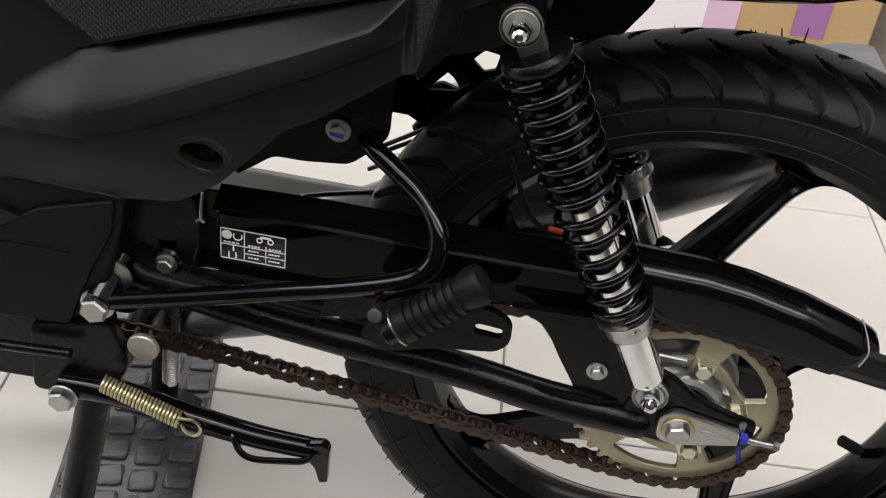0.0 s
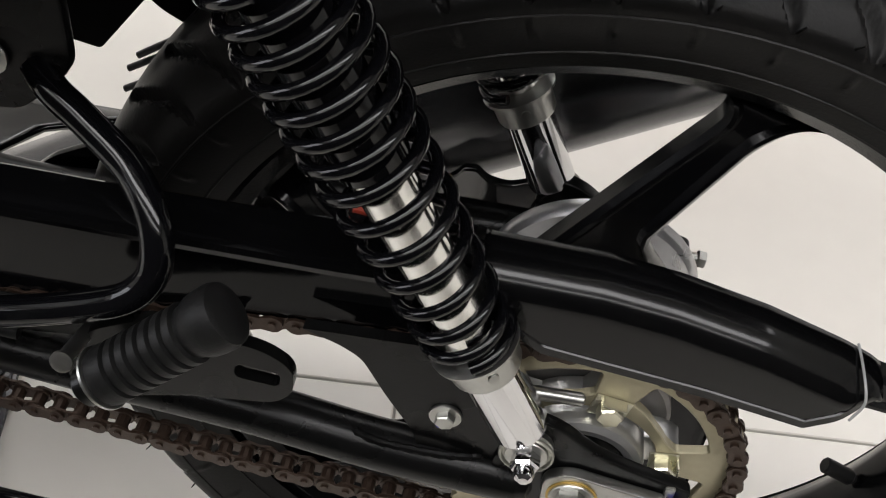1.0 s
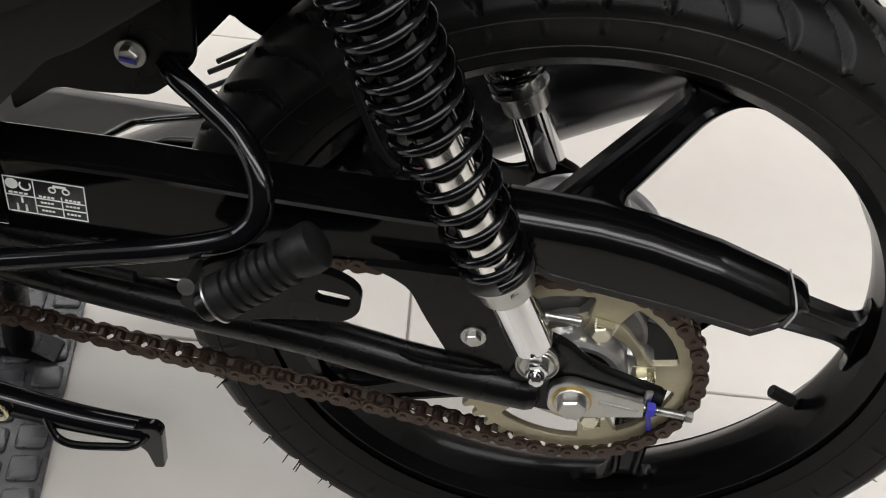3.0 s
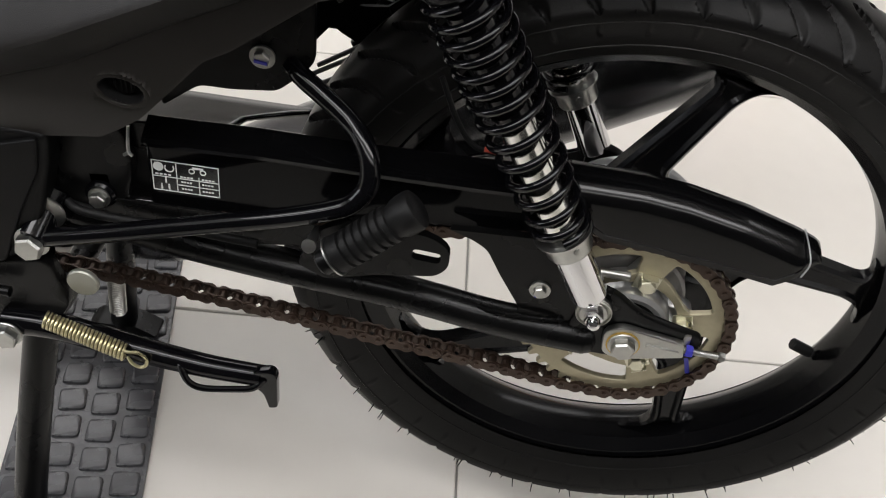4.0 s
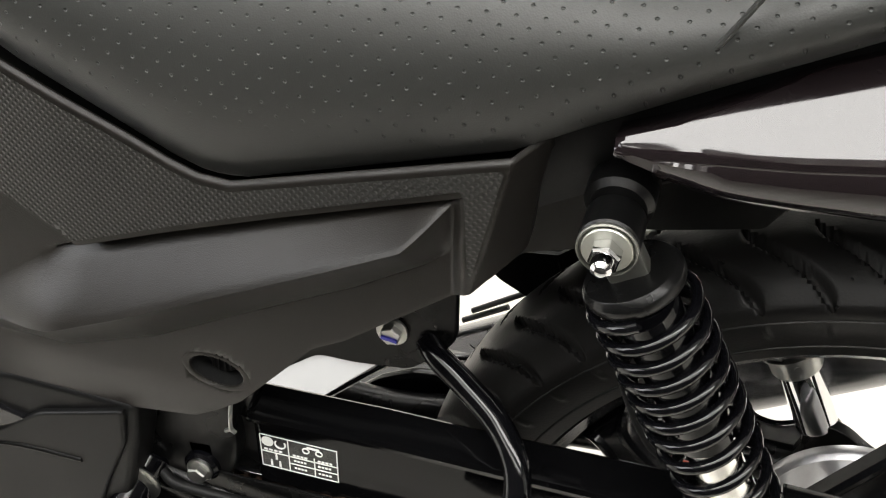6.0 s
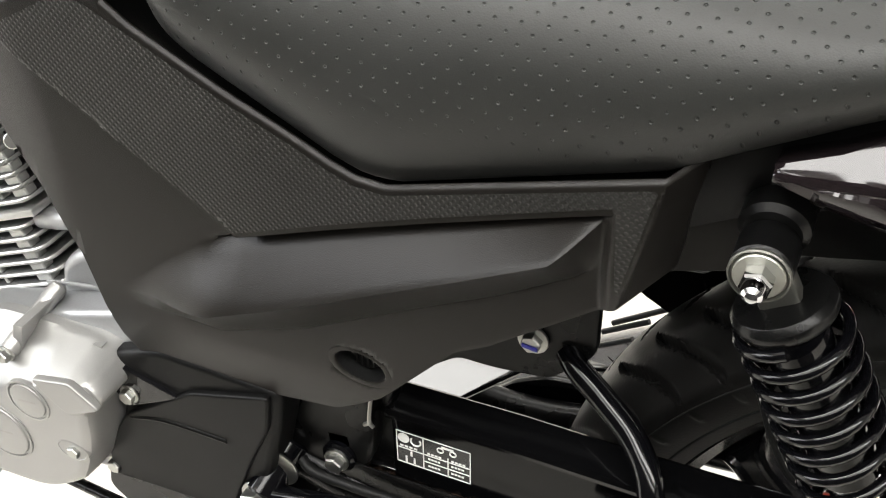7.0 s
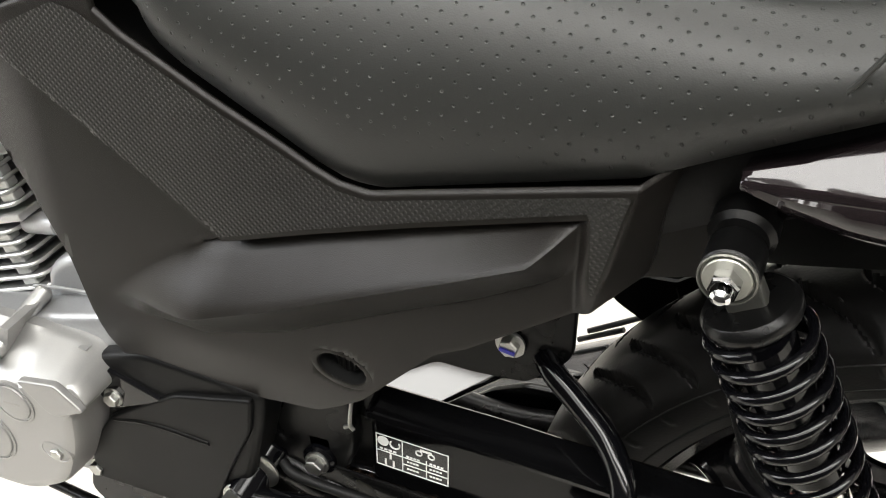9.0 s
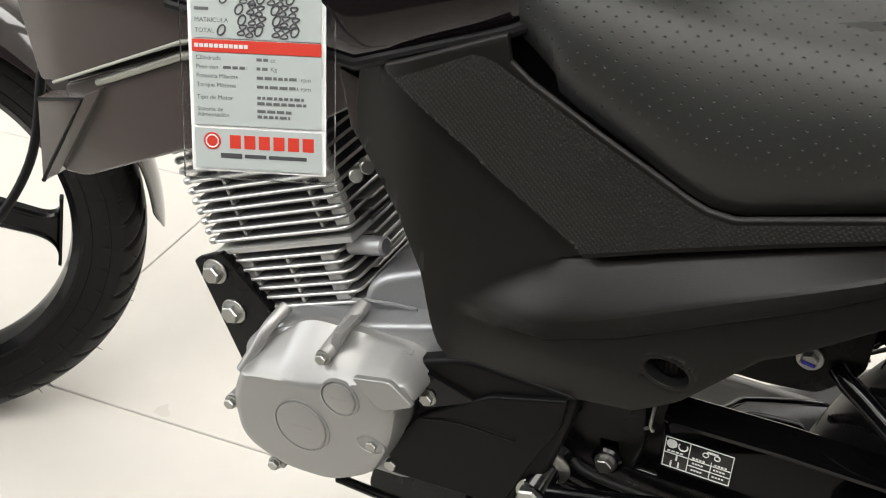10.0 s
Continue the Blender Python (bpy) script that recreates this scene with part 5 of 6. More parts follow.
# sticker on the chain guard: a ruled table with small symbols
def build_sticker():
    x0, x1, zt, zb = -0.3865, -0.3330, 0.4520, 0.4225
    y = -0.0832
    ob = part("tyre_pressure_sticker", block(bmesh.new(), (x1 - x0, 0.0006, zt - zb), pose((x0 + x1) / 2, y, (zt + zb) / 2), 0), STICKER, bike, "black sticker with a white ruled tyre pressure table")
    yy = y - 0.0006

    def bar(xa, xb, za, zb2):
        block(bm, (abs(xb - xa), 0.0004, abs(zb2 - za)), pose((xa + xb) / 2, yy, (za + zb2) / 2), 0)

    def rule(*ends):
        nonlocal bm
        bm = bmesh.new()
        bar(*ends)
        part("ruling", bm, WHITE_INK, ob)

    bm = None
    t = 0.0007
    w, h = x1 - x0, zt - zb
    for f in (0.0, 0.985):
        rule(x0, x1, zb + f * h, zb + f * h + t)
    for f in (0.0, 0.36, 0.985):
        rule(x0 + f * w, x0 + f * w + t, zb, zt)
    rule(x0, x1, zb + 0.47 * h, zb + 0.47 * h + t)
    rule(x0 + 0.36 * w, x1, zb + 0.25 * h, zb + 0.25 * h + t)
    rule(x0 + 0.69 * w, x0 + 0.69 * w + t, zb, zb + 0.60 * h)
    bm = bmesh.new()
    lathe(bm, [(0.0042, 0), (0.0042, 0.0006), (0, 0.0007)], at_side(x0 + 0.10 * w, y - 0.0002, zb + 0.80 * h), 20)
    sweep(bm, [(x0 + 0.265 * w + 0.0036 * math.cos(a), yy, zb + 0.79 * h + 0.0036 * math.sin(a)) for a in np.linspace(2.5, 6.9, 12)], 0.0006, 6)
    for k in (-1, 1):  # two wheels and a body
        sweep(bm, [(x0 + 0.68 * w + k * 0.0045 + 0.0022 * math.cos(a), yy, zb + 0.78 * h + 0.0022 * math.sin(a)) for a in np.linspace(0, 6.28, 13)[:-1]], 0.0005, 6, closed=True)
    bar(x0 + 0.61 * w, x0 + 0.77 * w, zb + 0.86 * h, zb + 0.92 * h)
    for px, pz in ((0.20, 0.36), (0.13, 0.13), (0.24, 0.13)):
        bar(x0 + px * w - 0.0007, x0 + px * w + 0.0007, zb + (pz - 0.08) * h, zb + (pz + 0.05) * h)
        lathe(bm, [(0.0008, 0), (0, 0.0005)], at_side(x0 + px * w, yy, zb + (pz + 0.09) * h), 8)
    part("symbols", bm, WHITE_INK, ob)
    bm = bmesh.new()
    for px0, px1, pz in ((0.42, 0.62, 0.52), (0.74, 0.94, 0.52), (0.43, 0.60, 0.35), (0.74, 0.92, 0.35), (0.43, 0.60, 0.12), (0.74, 0.92, 0.12), (0.05, 0.30, 0.53)):
        n = 4
        for i in range(n):
            a = px0 + (px1 - px0) * i / n
            bar(x0 + a * w, x0 + (a + (px1 - px0) / n * 0.7) * w, zb + pz * h, zb + (pz + 0.045) * h)
    tagged(part("small_print", bm, WHITE_INK, ob), kind="stuff")


build_sticker()

# boss with bolt, small hook and cable by the pivot
bm = block(bmesh.new(), (0.027, 0.022, 0.028), pose(-0.4280, -0.077, 0.4250, 0, -6, 0), 0.006, 3)
rod(bm, (-0.4280, -0.076, 0.4143), (-0.4280, -0.0935, 0.4143), 0.0125, 28, 0.002)
boss = part("bolt_boss", bm, GLOSS_BLACK, bike, "black square boss")
bolt_part("boss_bolt", -0.4280, -0.0930, 0.4143, ZINC, boss, across=0.0120, head=0.006, washer=0.0092)
bm = sweep(bmesh.new(), spline([(-0.397, -0.094, 0.489), (-0.397, -0.0975, 0.479), (-0.397, -0.0990, 0.469), (-0.394, -0.0995, 0.4655)], 5), 0.0014, 8)
sweep(bm, [(-0.397, -0.0990, 0.468), (-0.401, -0.0990, 0.465)], 0.0014, 8)
part("wire_hook", bm, ZINC, bike, "small bent zinc wire hook")
part("breather_hose", tube([(-0.452, -0.100, 0.411), (-0.440, -0.104, 0.407), (-0.41, -0.1, 0.400), (-0.37, -0.098, 0.398), (-0.30, -0.099, 0.394)], 0.0038, 12), RUBBER, bike)
# thin brake wire with a red sleeve behind the shock
part("sensor_wire", tube([(-0.170, -0.055, 0.545), (-0.155, -0.06, 0.512), (-0.140, -0.064, 0.4935), (-0.118, -0.066, 0.490)], 0.0022, 10), RUBBER, bike)
part("red_sleeve", tube([(-0.132, -0.067, 0.4940), (-0.126, -0.067, 0.4934), (-0.120, -0.067, 0.4929)], 0.0022, 10), material("red_sleeve", (0.35, 0.04, 0.02), 0.4), bike, "red wire sleeve")


# ---- stands ----
kick = part("side_stand", sweep(bmesh.new(), spline([(-0.515, -0.118, 0.283), (-0.47, -0.122, 0.287), (-0.40, -0.128, 0.281), (-0.34, -0.133, 0.278), (-0.290, -0.136, 0.2795)], 6), [0.013 - 0.0035 * i / 24 for i in range(25)], 16), GLOSS_BLACK, bike, "gloss black side stand folded up")
foot = plate(bmesh.new(), rounded([(-0.297, 0.2885), (-0.281, 0.2915), (-0.2762, 0.2865), (-0.2762, 0.2475), (-0.2835, 0.2455), (-0.2885, 0.2640), (-0.297, 0.2700)], [0.004, 0.004, 0.003, 0.002, 0.002, 0.006, 0.003]), -0.142, -0.132, 0.0022)
part("foot", foot, GLOSS_BLACK, kick, "flattened stand foot")
part("lug", tube([(-0.362, -0.136, 0.284), (-0.356, -0.143, 0.277), (-0.350, -0.146, 0.2690), (-0.338, -0.147, 0.2655), (-0.312, -0.147, 0.2700), (-0.2956, -0.146, 0.2740), (-0.287, -0.141, 0.2815)], 0.0030, 10), GLOSS_BLACK, kick, "bent kick lug")
part("pivot_plate", plate(bmesh.new(), rounded([(-0.545, 0.268), (-0.540, 0.345), (-0.47, 0.36), (-0.455, 0.315), (-0.48, 0.270)], 0.01), -0.118, -0.104, 0.003), SATIN_BLACK, kick)
part("lower_bracket", plate(bmesh.new(), rounded([(-0.640, 0.300), (-0.628, 0.352), (-0.545, 0.356), (-0.530, 0.300), (-0.545, 0.264), (-0.600, 0.262)], 0.008), -0.102, -0.090, 0.003), SATIN_BLACK, kick, "black lower frame bracket")
bolt_part("pivot_bolt", -0.510, -0.132, 0.281, ZINC, kick, "zinc pivot bolt", across=0.019, head=0.008, washer=0.013)
part("side_bolt", lathe(bmesh.new(), [(0.0128, 0), (0.0135, 0.001), (0.0135, 0.0040), (0.0125, 0.0052), (0.0050, 0.0056), (0, 0.0056)], at_side(-0.4435, -0.112, 0.3378), 32), PALE_ZINC, kick, "pale round pin head", angle=30)


def coil(name, a, b, r, wire, turns, mat, parent, label):
    m = aim(a, b)
    L = (Vector(b) - Vector(a)).length
    n = int(turns * 16)
    pts = [m @ Vector((r * math.cos(2 * math.pi * turns * i / n), r * math.sin(2 * math.pi * turns * i / n), L * i / n)) for i in range(n + 1)]
    ob = part(name, sweep(bmesh.new(), pts, wire, 7), mat, parent, label, angle=60)
    return ob


sa, sb = Vector((-0.4715, -0.137, 0.3105)), Vector((-0.404, -0.1405, 0.2880))
spring = coil("stand_spring", sa, sb, 0.0066, 0.00135, 22, SPRING_ZINC, kick, "pale yellow plated coil spring")
part("spring_hook", tube([sb + Vector((-0.001, -0.004, 0.006)), Vector((-0.3985, -0.145, 0.2945)), Vector((-0.3915, -0.145, 0.2950)), Vector((-0.3865, -0.144, 0.2885)), Vector((-0.3868, -0.143, 0.2800)), Vector((-0.3925, -0.142, 0.2742)), Vector((-0.4000, -0.141, 0.2765)), sb + Vector((0.0, 0.002, -0.0065))], 0.0015, 8), SPRING_ZINC, spring)
coil("stand_spring", Vector((-0.440, -0.06, 0.300)), Vector((-0.4425, -0.06, 0.2500)), 0.0066, 0.0013, 22, ZINC, bike, "dull zinc coil spring of the centre stand")
centre = part("centre_stand", tube([(-0.49, -0.095, 0.345), (-0.495, -0.100, 0.27), (-0.513, -0.120, 0.15), (-0.525, -0.135, 0.06), (-0.530, -0.140, 0.014)], 0.0155, 16), SATIN_BLACK, bike, "black tubular centre stand")
part("far_leg", tube([(-0.49, 0.095, 0.345), (-0.495, 0.100, 0.27), (-0.513, 0.120, 0.15), (-0.525, 0.135, 0.06), (-0.530, 0.140, 0.014)], 0.0155, 16), SATIN_BLACK, centre)
part("cross_tube", tube([(-0.496, -0.10, 0.26), (-0.496, 0.0, 0.255), (-0.496, 0.10, 0.26)], 0.013, 14), SATIN_BLACK, centre)
for sgn in (-1, 1):
    part("stand_foot", plate(bmesh.new(), rounded([(-0.572, 0.0105), (-0.560, 0.022), (-0.51, 0.024), (-0.485, 0.0105)], 0.005), sgn * 0.155, sgn * 0.125, 0.002), SATIN_BLACK, centre)

# ---- engine ----
engine = new("engine")
engine.parent = bike
tagged(engine, "silver air-cooled single-cylinder engine")


def eplate(name, outline, y0, y1, mat, bevel=0.004, label="", r=0.012, segments=3):
    return part(name, plate(bmesh.new(), rounded(outline, r), y0, y1, bevel, segments=segments), mat, engine, label)


eplate("crankcase", [(-0.762, 0.365), (-0.765, 0.420), (-0.725, 0.455), (-0.675, 0.470), (-0.635, 0.484), (-0.560, 0.510), (-0.535, 0.49), (-0.535, 0.37), (-0.60, 0.325), (-0.70, 0.320)], -0.105, 0.11, ALUMINIUM, 0.006, "silver crankcase")
cover_o = [(-0.737, 0.436), (-0.750, 0.400), (-0.742, 0.352), (-0.700, 0.335), (-0.650, 0.338), (-0.608, 0.364), (-0.590, 0.408), (-0.587, 0.446), (-0.568, 0.460), (-0.588, 0.482), (-0.640, 0.480), (-0.690, 0.478)]


def face_line(x):
    """Top of the cover's flat face."""
    return lerp_table(x, [(-0.76, 0.420), (-0.727, 0.431), (-0.682, 0.442), (-0.639, 0.455), (-0.61, 0.468), (-0.56, 0.478)])


outer = rounded(cover_o, 0.018, 5)
mid = Vector((sum(x for x, z in outer), sum(z for x, z in outer))) / len(outer)
bm = bmesh.new()
rings = []
for y, drop, inset in ((-0.104, 0, 0), (-0.112, 0, 0), (-0.116, 0.12, 0), (-0.134, 0.62, 0), (-0.143, 0.92, 0.0008), (-0.1475, 1, 0.003), (-0.1495, 1, 0.0065), (-0.150, 1, 0.011)):
    ring = []
    for x, z in outer:
        z2 = z - drop * max(0.0, z - face_line(x))
        d = mid - Vector((x, z2))
        d = d.normalized() * inset if d.length else d
        ring.append(bm.verts.new((x + d.x, y, z2 + d.y)))
    rings.append(ring)
for a, b in zip(rings, rings[1:]):
    for i in range(len(a)):
        j = (i + 1) % len(a)
        bm.faces.new((a[i], a[j], b[j], b[i]))
bm.faces.new(rings[-1])
bm.faces.new(rings[0][::-1])
bmesh.ops.recalc_face_normals(bm, faces=bm.faces)
part("generator_cover", bm, SILVER_PAINT, engine, "smooth silver generator cover", angle=32)
eplate("cover_step", [(-0.626, 0.468), (-0.592, 0.476), (-0.570, 0.459), (-0.596, 0.445), (-0.604, 0.446)], -0.148, -0.1545, SILVER_PAINT, 0.003, "", 0.004)
for cx, cz, r, y in ((-0.639, 0.4385, 0.0165, -0.150), (-0.6765, 0.394, 0.0255, -0.150)):
    bm = lathe(bmesh.new(), [(r + 0.002, -0.002), (r + 0.0018, 0.0008), (r + 0.0002, 0.0012), (r - 0.0002, -0.0008), (r - 0.001, -0.0008), (r - 0.0018, 0.0012), (r - 0.003, 0.0018), (0, 0.0019)], at_side(cx, y, cz), 48)
    cap = part("inspection_cap", bm, SILVER_PAINT, engine, "round screw-in inspection cap", angle=30)
    part("slot", block(bmesh.new(), (r * 0.95, 0.0012, 0.0022), pose(cx, y - 0.0014, cz, 0, -6, 0), 0.0004), DULL_ALU, cap)
# bolt bosses along the cover's rim, running inwards
for a, b in (((-0.752, -0.143, 0.386), (-0.748, -0.06, 0.392)), ((-0.6608, -0.1370, 0.4646), (-0.650, -0.085, 0.490)), ((-0.6090, -0.1250, 0.4610), (-0.594, -0.070, 0.482)), ((-0.71, -0.143, 0.332), (-0.706, -0.06, 0.338))):
    boss = part("bolt_boss", rod(bmesh.new(), a, b, 0.0066, 20, 0.002), SILVER_PAINT, engine)
    bolt_part("cover_bolt", a[0], a[1], a[2], ZINC, boss, across=0.0092, head=0.005, washer=0.0066)
    part("boss_web", plate(bmesh.new(), rounded([(a[0] - 0.004, a[2] - 0.012), (b[0] - 0.004, b[2] - 0.002), (b[0] + 0.004, b[2] - 0.002), (a[0] + 0.004, a[2] - 0.012)], 0.001), a[1] + 0.006, b[1], 0.001), SILVER_PAINT, boss)
# pocketed bolt at the cover's edge and the web along its upper rim
pocket = part("bolt_pocket", lathe(bmesh.new(), [(0.0118, -0.004), (0.0112, 0.0010), (0.0098, 0.0014), (0.0090, 0.0004), (0.0086, -0.0030), (0.0, -0.0032)], Matrix.Translation((-0.6110, -0.1490, 0.4000)) @ Matrix.Diagonal((1.25, 1, 0.85, 1)) @ OUT, 36), SILVER_PAINT, engine, "oval pocket with a bolt", angle=30)
bolt_part("cover_bolt", -0.6090, -0.1465, 0.4000, ZINC, pocket, across=0.0088, head=0.005, washer=0.0062)
part("rim_web", tube([(-0.744, -0.136, 0.418), (-0.737, -0.128, 0.434), (-0.730, -0.115, 0.454), (-0.722, -0.095, 0.468)], 0.0058, 14), SILVER_PAINT, engine)
# raised rib behind the cover and cast lines
part("case_rib", tube([(-0.730, -0.108, 0.445), (-0.695, -0.110, 0.464), (-0.660, -0.110, 0.472)], 0.004, 10), ALUMINIUM, engine)
eplate("upper_case", [(-0.660, 0.47), (-0.655, 0.500), (-0.640, 0.515), (-0.575, 0.545), (-0.545, 0.50), (-0.56, 0.47), (-0.62, 0.465)], -0.078, 0.08, ALUMINIUM, 0.008, "silver upper crankcase")
part("case_line", tube([(-0.664, -0.083, 0.487), (-0.630, -0.083, 0.494), (-0.604, -0.082, 0.496)], 0.0016, 8), ALUMINIUM, engine, "thin cast line")

# black sprocket cover
sc = [(-0.592, 0.472), (-0.545, 0.492), (-0.450, 0.489), (-0.455, 0.455), (-0.470, 0.395), (-0.500, 0.352), (-0.612, 0.345), (-0.612, 0.372), (-0.590, 0.410), (-0.583, 0.445)]
scov = part("sprocket_cover", plate(bmesh.new(), rounded(sc, 0.010), -0.085, -0.117, 0.006, segments=3), DARK_PLASTIC, bike, "matte black front sprocket cover")
part("raised_step", plate(bmesh.new(), rounded([(-0.583, 0.4190), (-0.577, 0.4250), (-0.520, 0.4660), (-0.457, 0.4860), (-0.461, 0.455), (-0.4810, 0.4120), (-0.503, 0.354), (-0.608, 0.347), (-0.608, 0.374), (-0.592, 0.405)], 0.005), -0.113, -0.1215, 0.0068, segments=3), DARK_PLASTIC, scov)
part("top_block", plate(bmesh.new(), rounded([(-0.591, 0.4640), (-0.580, 0.4690), (-0.530, 0.4550), (-0.577, 0.4310), (-0.586, 0.4400)], 0.003), -0.110, -0.1205, 0.0025, segments=2), GLOSS_BLACK, scov, "gloss black corner block")
part("crease", sweep(bmesh.new(), spline([(-0.578, -0.1198, 0.4200), (-0.545, -0.1208, 0.4295), (-0.496, -0.1208, 0.4305)], 6), 0.0022, 8), DARK_PLASTIC, scov)
bolt_part("cover_bolt", -0.5736, -0.1195, 0.4437, ZINC, scov, across=0.010, head=0.005, washer=0.0078)
bolt_part("cover_bolt", -0.6065, -0.117, 0.3560, ZINC, scov, across=0.010, head=0.005, washer=0.0078)
# gear lever shaft and footrest bar below
bm = tube([(-0.66, -0.12, 0.315), (-0.58, -0.13, 0.325), (-0.50, -0.13, 0.33)], 0.0045, 12)
part("gear_link", bm, SATIN_BLACK, bike, "black gear linkage rod")

# ---- finned cylinder and head ----
CY = pose(-0.7088, 0, 0.4384, 0, -22, 0)  # local z along the bore
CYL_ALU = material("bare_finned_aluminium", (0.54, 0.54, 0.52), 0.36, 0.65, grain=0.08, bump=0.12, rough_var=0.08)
# darker copy of the aluminium paints the shade deep between the fins
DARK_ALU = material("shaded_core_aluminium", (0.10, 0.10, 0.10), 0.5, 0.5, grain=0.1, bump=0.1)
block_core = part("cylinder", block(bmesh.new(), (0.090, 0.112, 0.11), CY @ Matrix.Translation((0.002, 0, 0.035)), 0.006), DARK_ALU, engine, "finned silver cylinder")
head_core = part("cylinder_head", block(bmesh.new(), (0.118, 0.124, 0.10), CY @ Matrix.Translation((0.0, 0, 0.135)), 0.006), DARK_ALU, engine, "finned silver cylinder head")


# dark fin colour standing in for shade between neighbouring fins
SHADED_FIN = material("shaded_fin_flat", (0.15, 0.15, 0.15), 0.55, 0.35, grain=0.15, bump=0.3)


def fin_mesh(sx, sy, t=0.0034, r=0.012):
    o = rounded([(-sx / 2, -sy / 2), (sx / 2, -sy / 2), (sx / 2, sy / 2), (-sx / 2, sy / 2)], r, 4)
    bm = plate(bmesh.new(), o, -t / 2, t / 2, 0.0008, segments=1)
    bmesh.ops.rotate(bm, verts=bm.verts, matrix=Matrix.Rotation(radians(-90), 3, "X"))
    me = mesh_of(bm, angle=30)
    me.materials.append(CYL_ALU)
    me.materials.append(SHADED_FIN)
    for f in me.polygons:  # flats darkened to paint the shade in the gaps, rim kept bright
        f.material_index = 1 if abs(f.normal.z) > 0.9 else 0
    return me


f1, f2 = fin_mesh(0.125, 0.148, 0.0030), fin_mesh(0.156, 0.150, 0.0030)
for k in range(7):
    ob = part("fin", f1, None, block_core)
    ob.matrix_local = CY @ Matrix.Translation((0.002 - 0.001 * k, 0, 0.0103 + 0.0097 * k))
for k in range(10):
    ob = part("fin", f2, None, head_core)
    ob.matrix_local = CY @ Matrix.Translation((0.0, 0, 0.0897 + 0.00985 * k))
knob = mesh_of(lathe(bmesh.new(), [(0.0, -0.0032), (0.0034, -0.0028), (0.0046, -0.0012), (0.0046, 0.0012), (0.0034, 0.0028), (0.0, 0.0032)], Matrix(), 14))
knob.materials.append(CYL_ALU)
for k in range(7):
    part("fin_knob", knob, None, block_core).matrix_local = CY @ Matrix.Translation((-0.0595 - 0.001 * k, -0.068, 0.0103 + 0.0097 * k))
for k in range(10):
    part("fin_knob", knob, None, head_core).matrix_local = CY @ Matrix.Translation((-0.0775, -0.069, 0.0897 + 0.00985 * k))
rib_thin = mesh_of(block(bmesh.new(), (0.0034, 0.010, 0.0068), Matrix(), 0.001, 1))
rib_wide = mesh_of(block(bmesh.new(), (0.015, 0.010, 0.0068), Matrix(), 0.001, 1))
rib_thin.materials.append(CYL_ALU)
rib_wide.materials.append(CYL_ALU)
for par, zs, xs in ((block_core, [0.0151 + 0.0097 * k for k in range(6)], (-0.051, -0.004, 0.040)), (head_core, [0.0946 + 0.00985 * k for k in range(9)], (-0.038, 0.047, 0.069))):
    for z in zs:
        for x in xs:
            part("fin_rib", rib_wide if x in (-0.051, 0.040, 0.069) else rib_thin, None, par).matrix_local = CY @ Matrix.Translation((x, -0.066, z))
part("gasket_flange", block(bmesh.new(), (0.150, 0.150, 0.0062), CY @ Matrix.Translation((0.0, 0, 0.0792)), 0.002), CYL_ALU, block_core)
# parts behind the cylinder: intake stub, sensor and side fins
part("intake_stub", rod(bmesh.new(), (-0.680, -0.058, 0.523), (-0.643, -0.063, 0.535), 0.0085, 24, 0.002), ALUMINIUM, engine, "short aluminium tube with a round cap")
rear_fin = mesh_of(block(bmesh.new(), (0.050, 0.088, 0.0028), Matrix(), 0.0008, 1))
rear_fin.materials.append(CYL_ALU)
for k in range(8):
    part("rear_fin", rear_fin, None, head_core).matrix_local = pose(-0.6835 - 0.001 * k, 0.002, 0.4770 + 0.0112 * k, 0, -22, 0)
part("carburettor", block(bmesh.new(), (0.07, 0.08, 0.08), pose(-0.630, 0.0, 0.63, 0, -16, 0), 0.008), DARK_PLASTIC, engine, "dark carburettor body")
for k in range(5):
    bm = rod(bmesh.new(), (-0.668 + 0.010 * k, -0.070, 0.600 + 0.012 * k), (-0.660 + 0.010 * k, -0.082, 0.606 + 0.010 * k), 0.006, 12, 0.001)
    part("head_nut", bm, ZINC, engine)

# engine mount plate with two bolts, down tube
mount = part("engine_mount", plate(bmesh.new(), rounded([(-0.831, 0.472), (-0.799, 0.490), (-0.735, 0.430), (-0.752, 0.385), (-0.785, 0.372)], 0.003), -0.080, -0.070, 0.002), SATIN_BLACK, bike, "black engine mounting plate")
bolt_part("mount_bolt", -0.807, -0.080, 0.468, ZINC, mount, across=0.016, head=0.008, washer=0.0125)
bolt_part("mount_bolt", -0.790, -0.080, 0.430, ZINC, mount, across=0.016, head=0.008, washer=0.0125)
part("down_tube", tube([(-0.93, -0.0, 0.78), (-0.88, -0.0, 0.60), (-0.83, -0.0, 0.46), (-0.78, 0.0, 0.36)], 0.018, 16), SATIN_BLACK, bike, "black frame down tube")


# ---- front wheel, mudguard and fork, steered to the left ----
FX = Vector((-1.372, 0.022, 0.308))
STEER = Matrix.Translation(FX) @ Matrix.Rotation(radians(34.5), 4, "Z") @ Matrix.Translation(-FX)
front_wheel = part("front_wheel", lathe(bmesh.new(), [(0.010, -0.055), (0.035, -0.052), (0.040, -0.03), (0.040, 0.03), (0.035, 0.052), (0.010, 0.055)], Matrix.Translation(FX) @ Matrix.Rotation(radians(-90), 4, "X"), 48), WHEEL_BLACK, bike, "black cast front wheel turned to the left", angle=30)
build_tyre("tyre", front_wheel, FX, 0.2323, 0.303, 0.043, 48, "black front tyre with curved slash grooves")
build_rim(front_wheel, FX, 0.2323, 0.029)
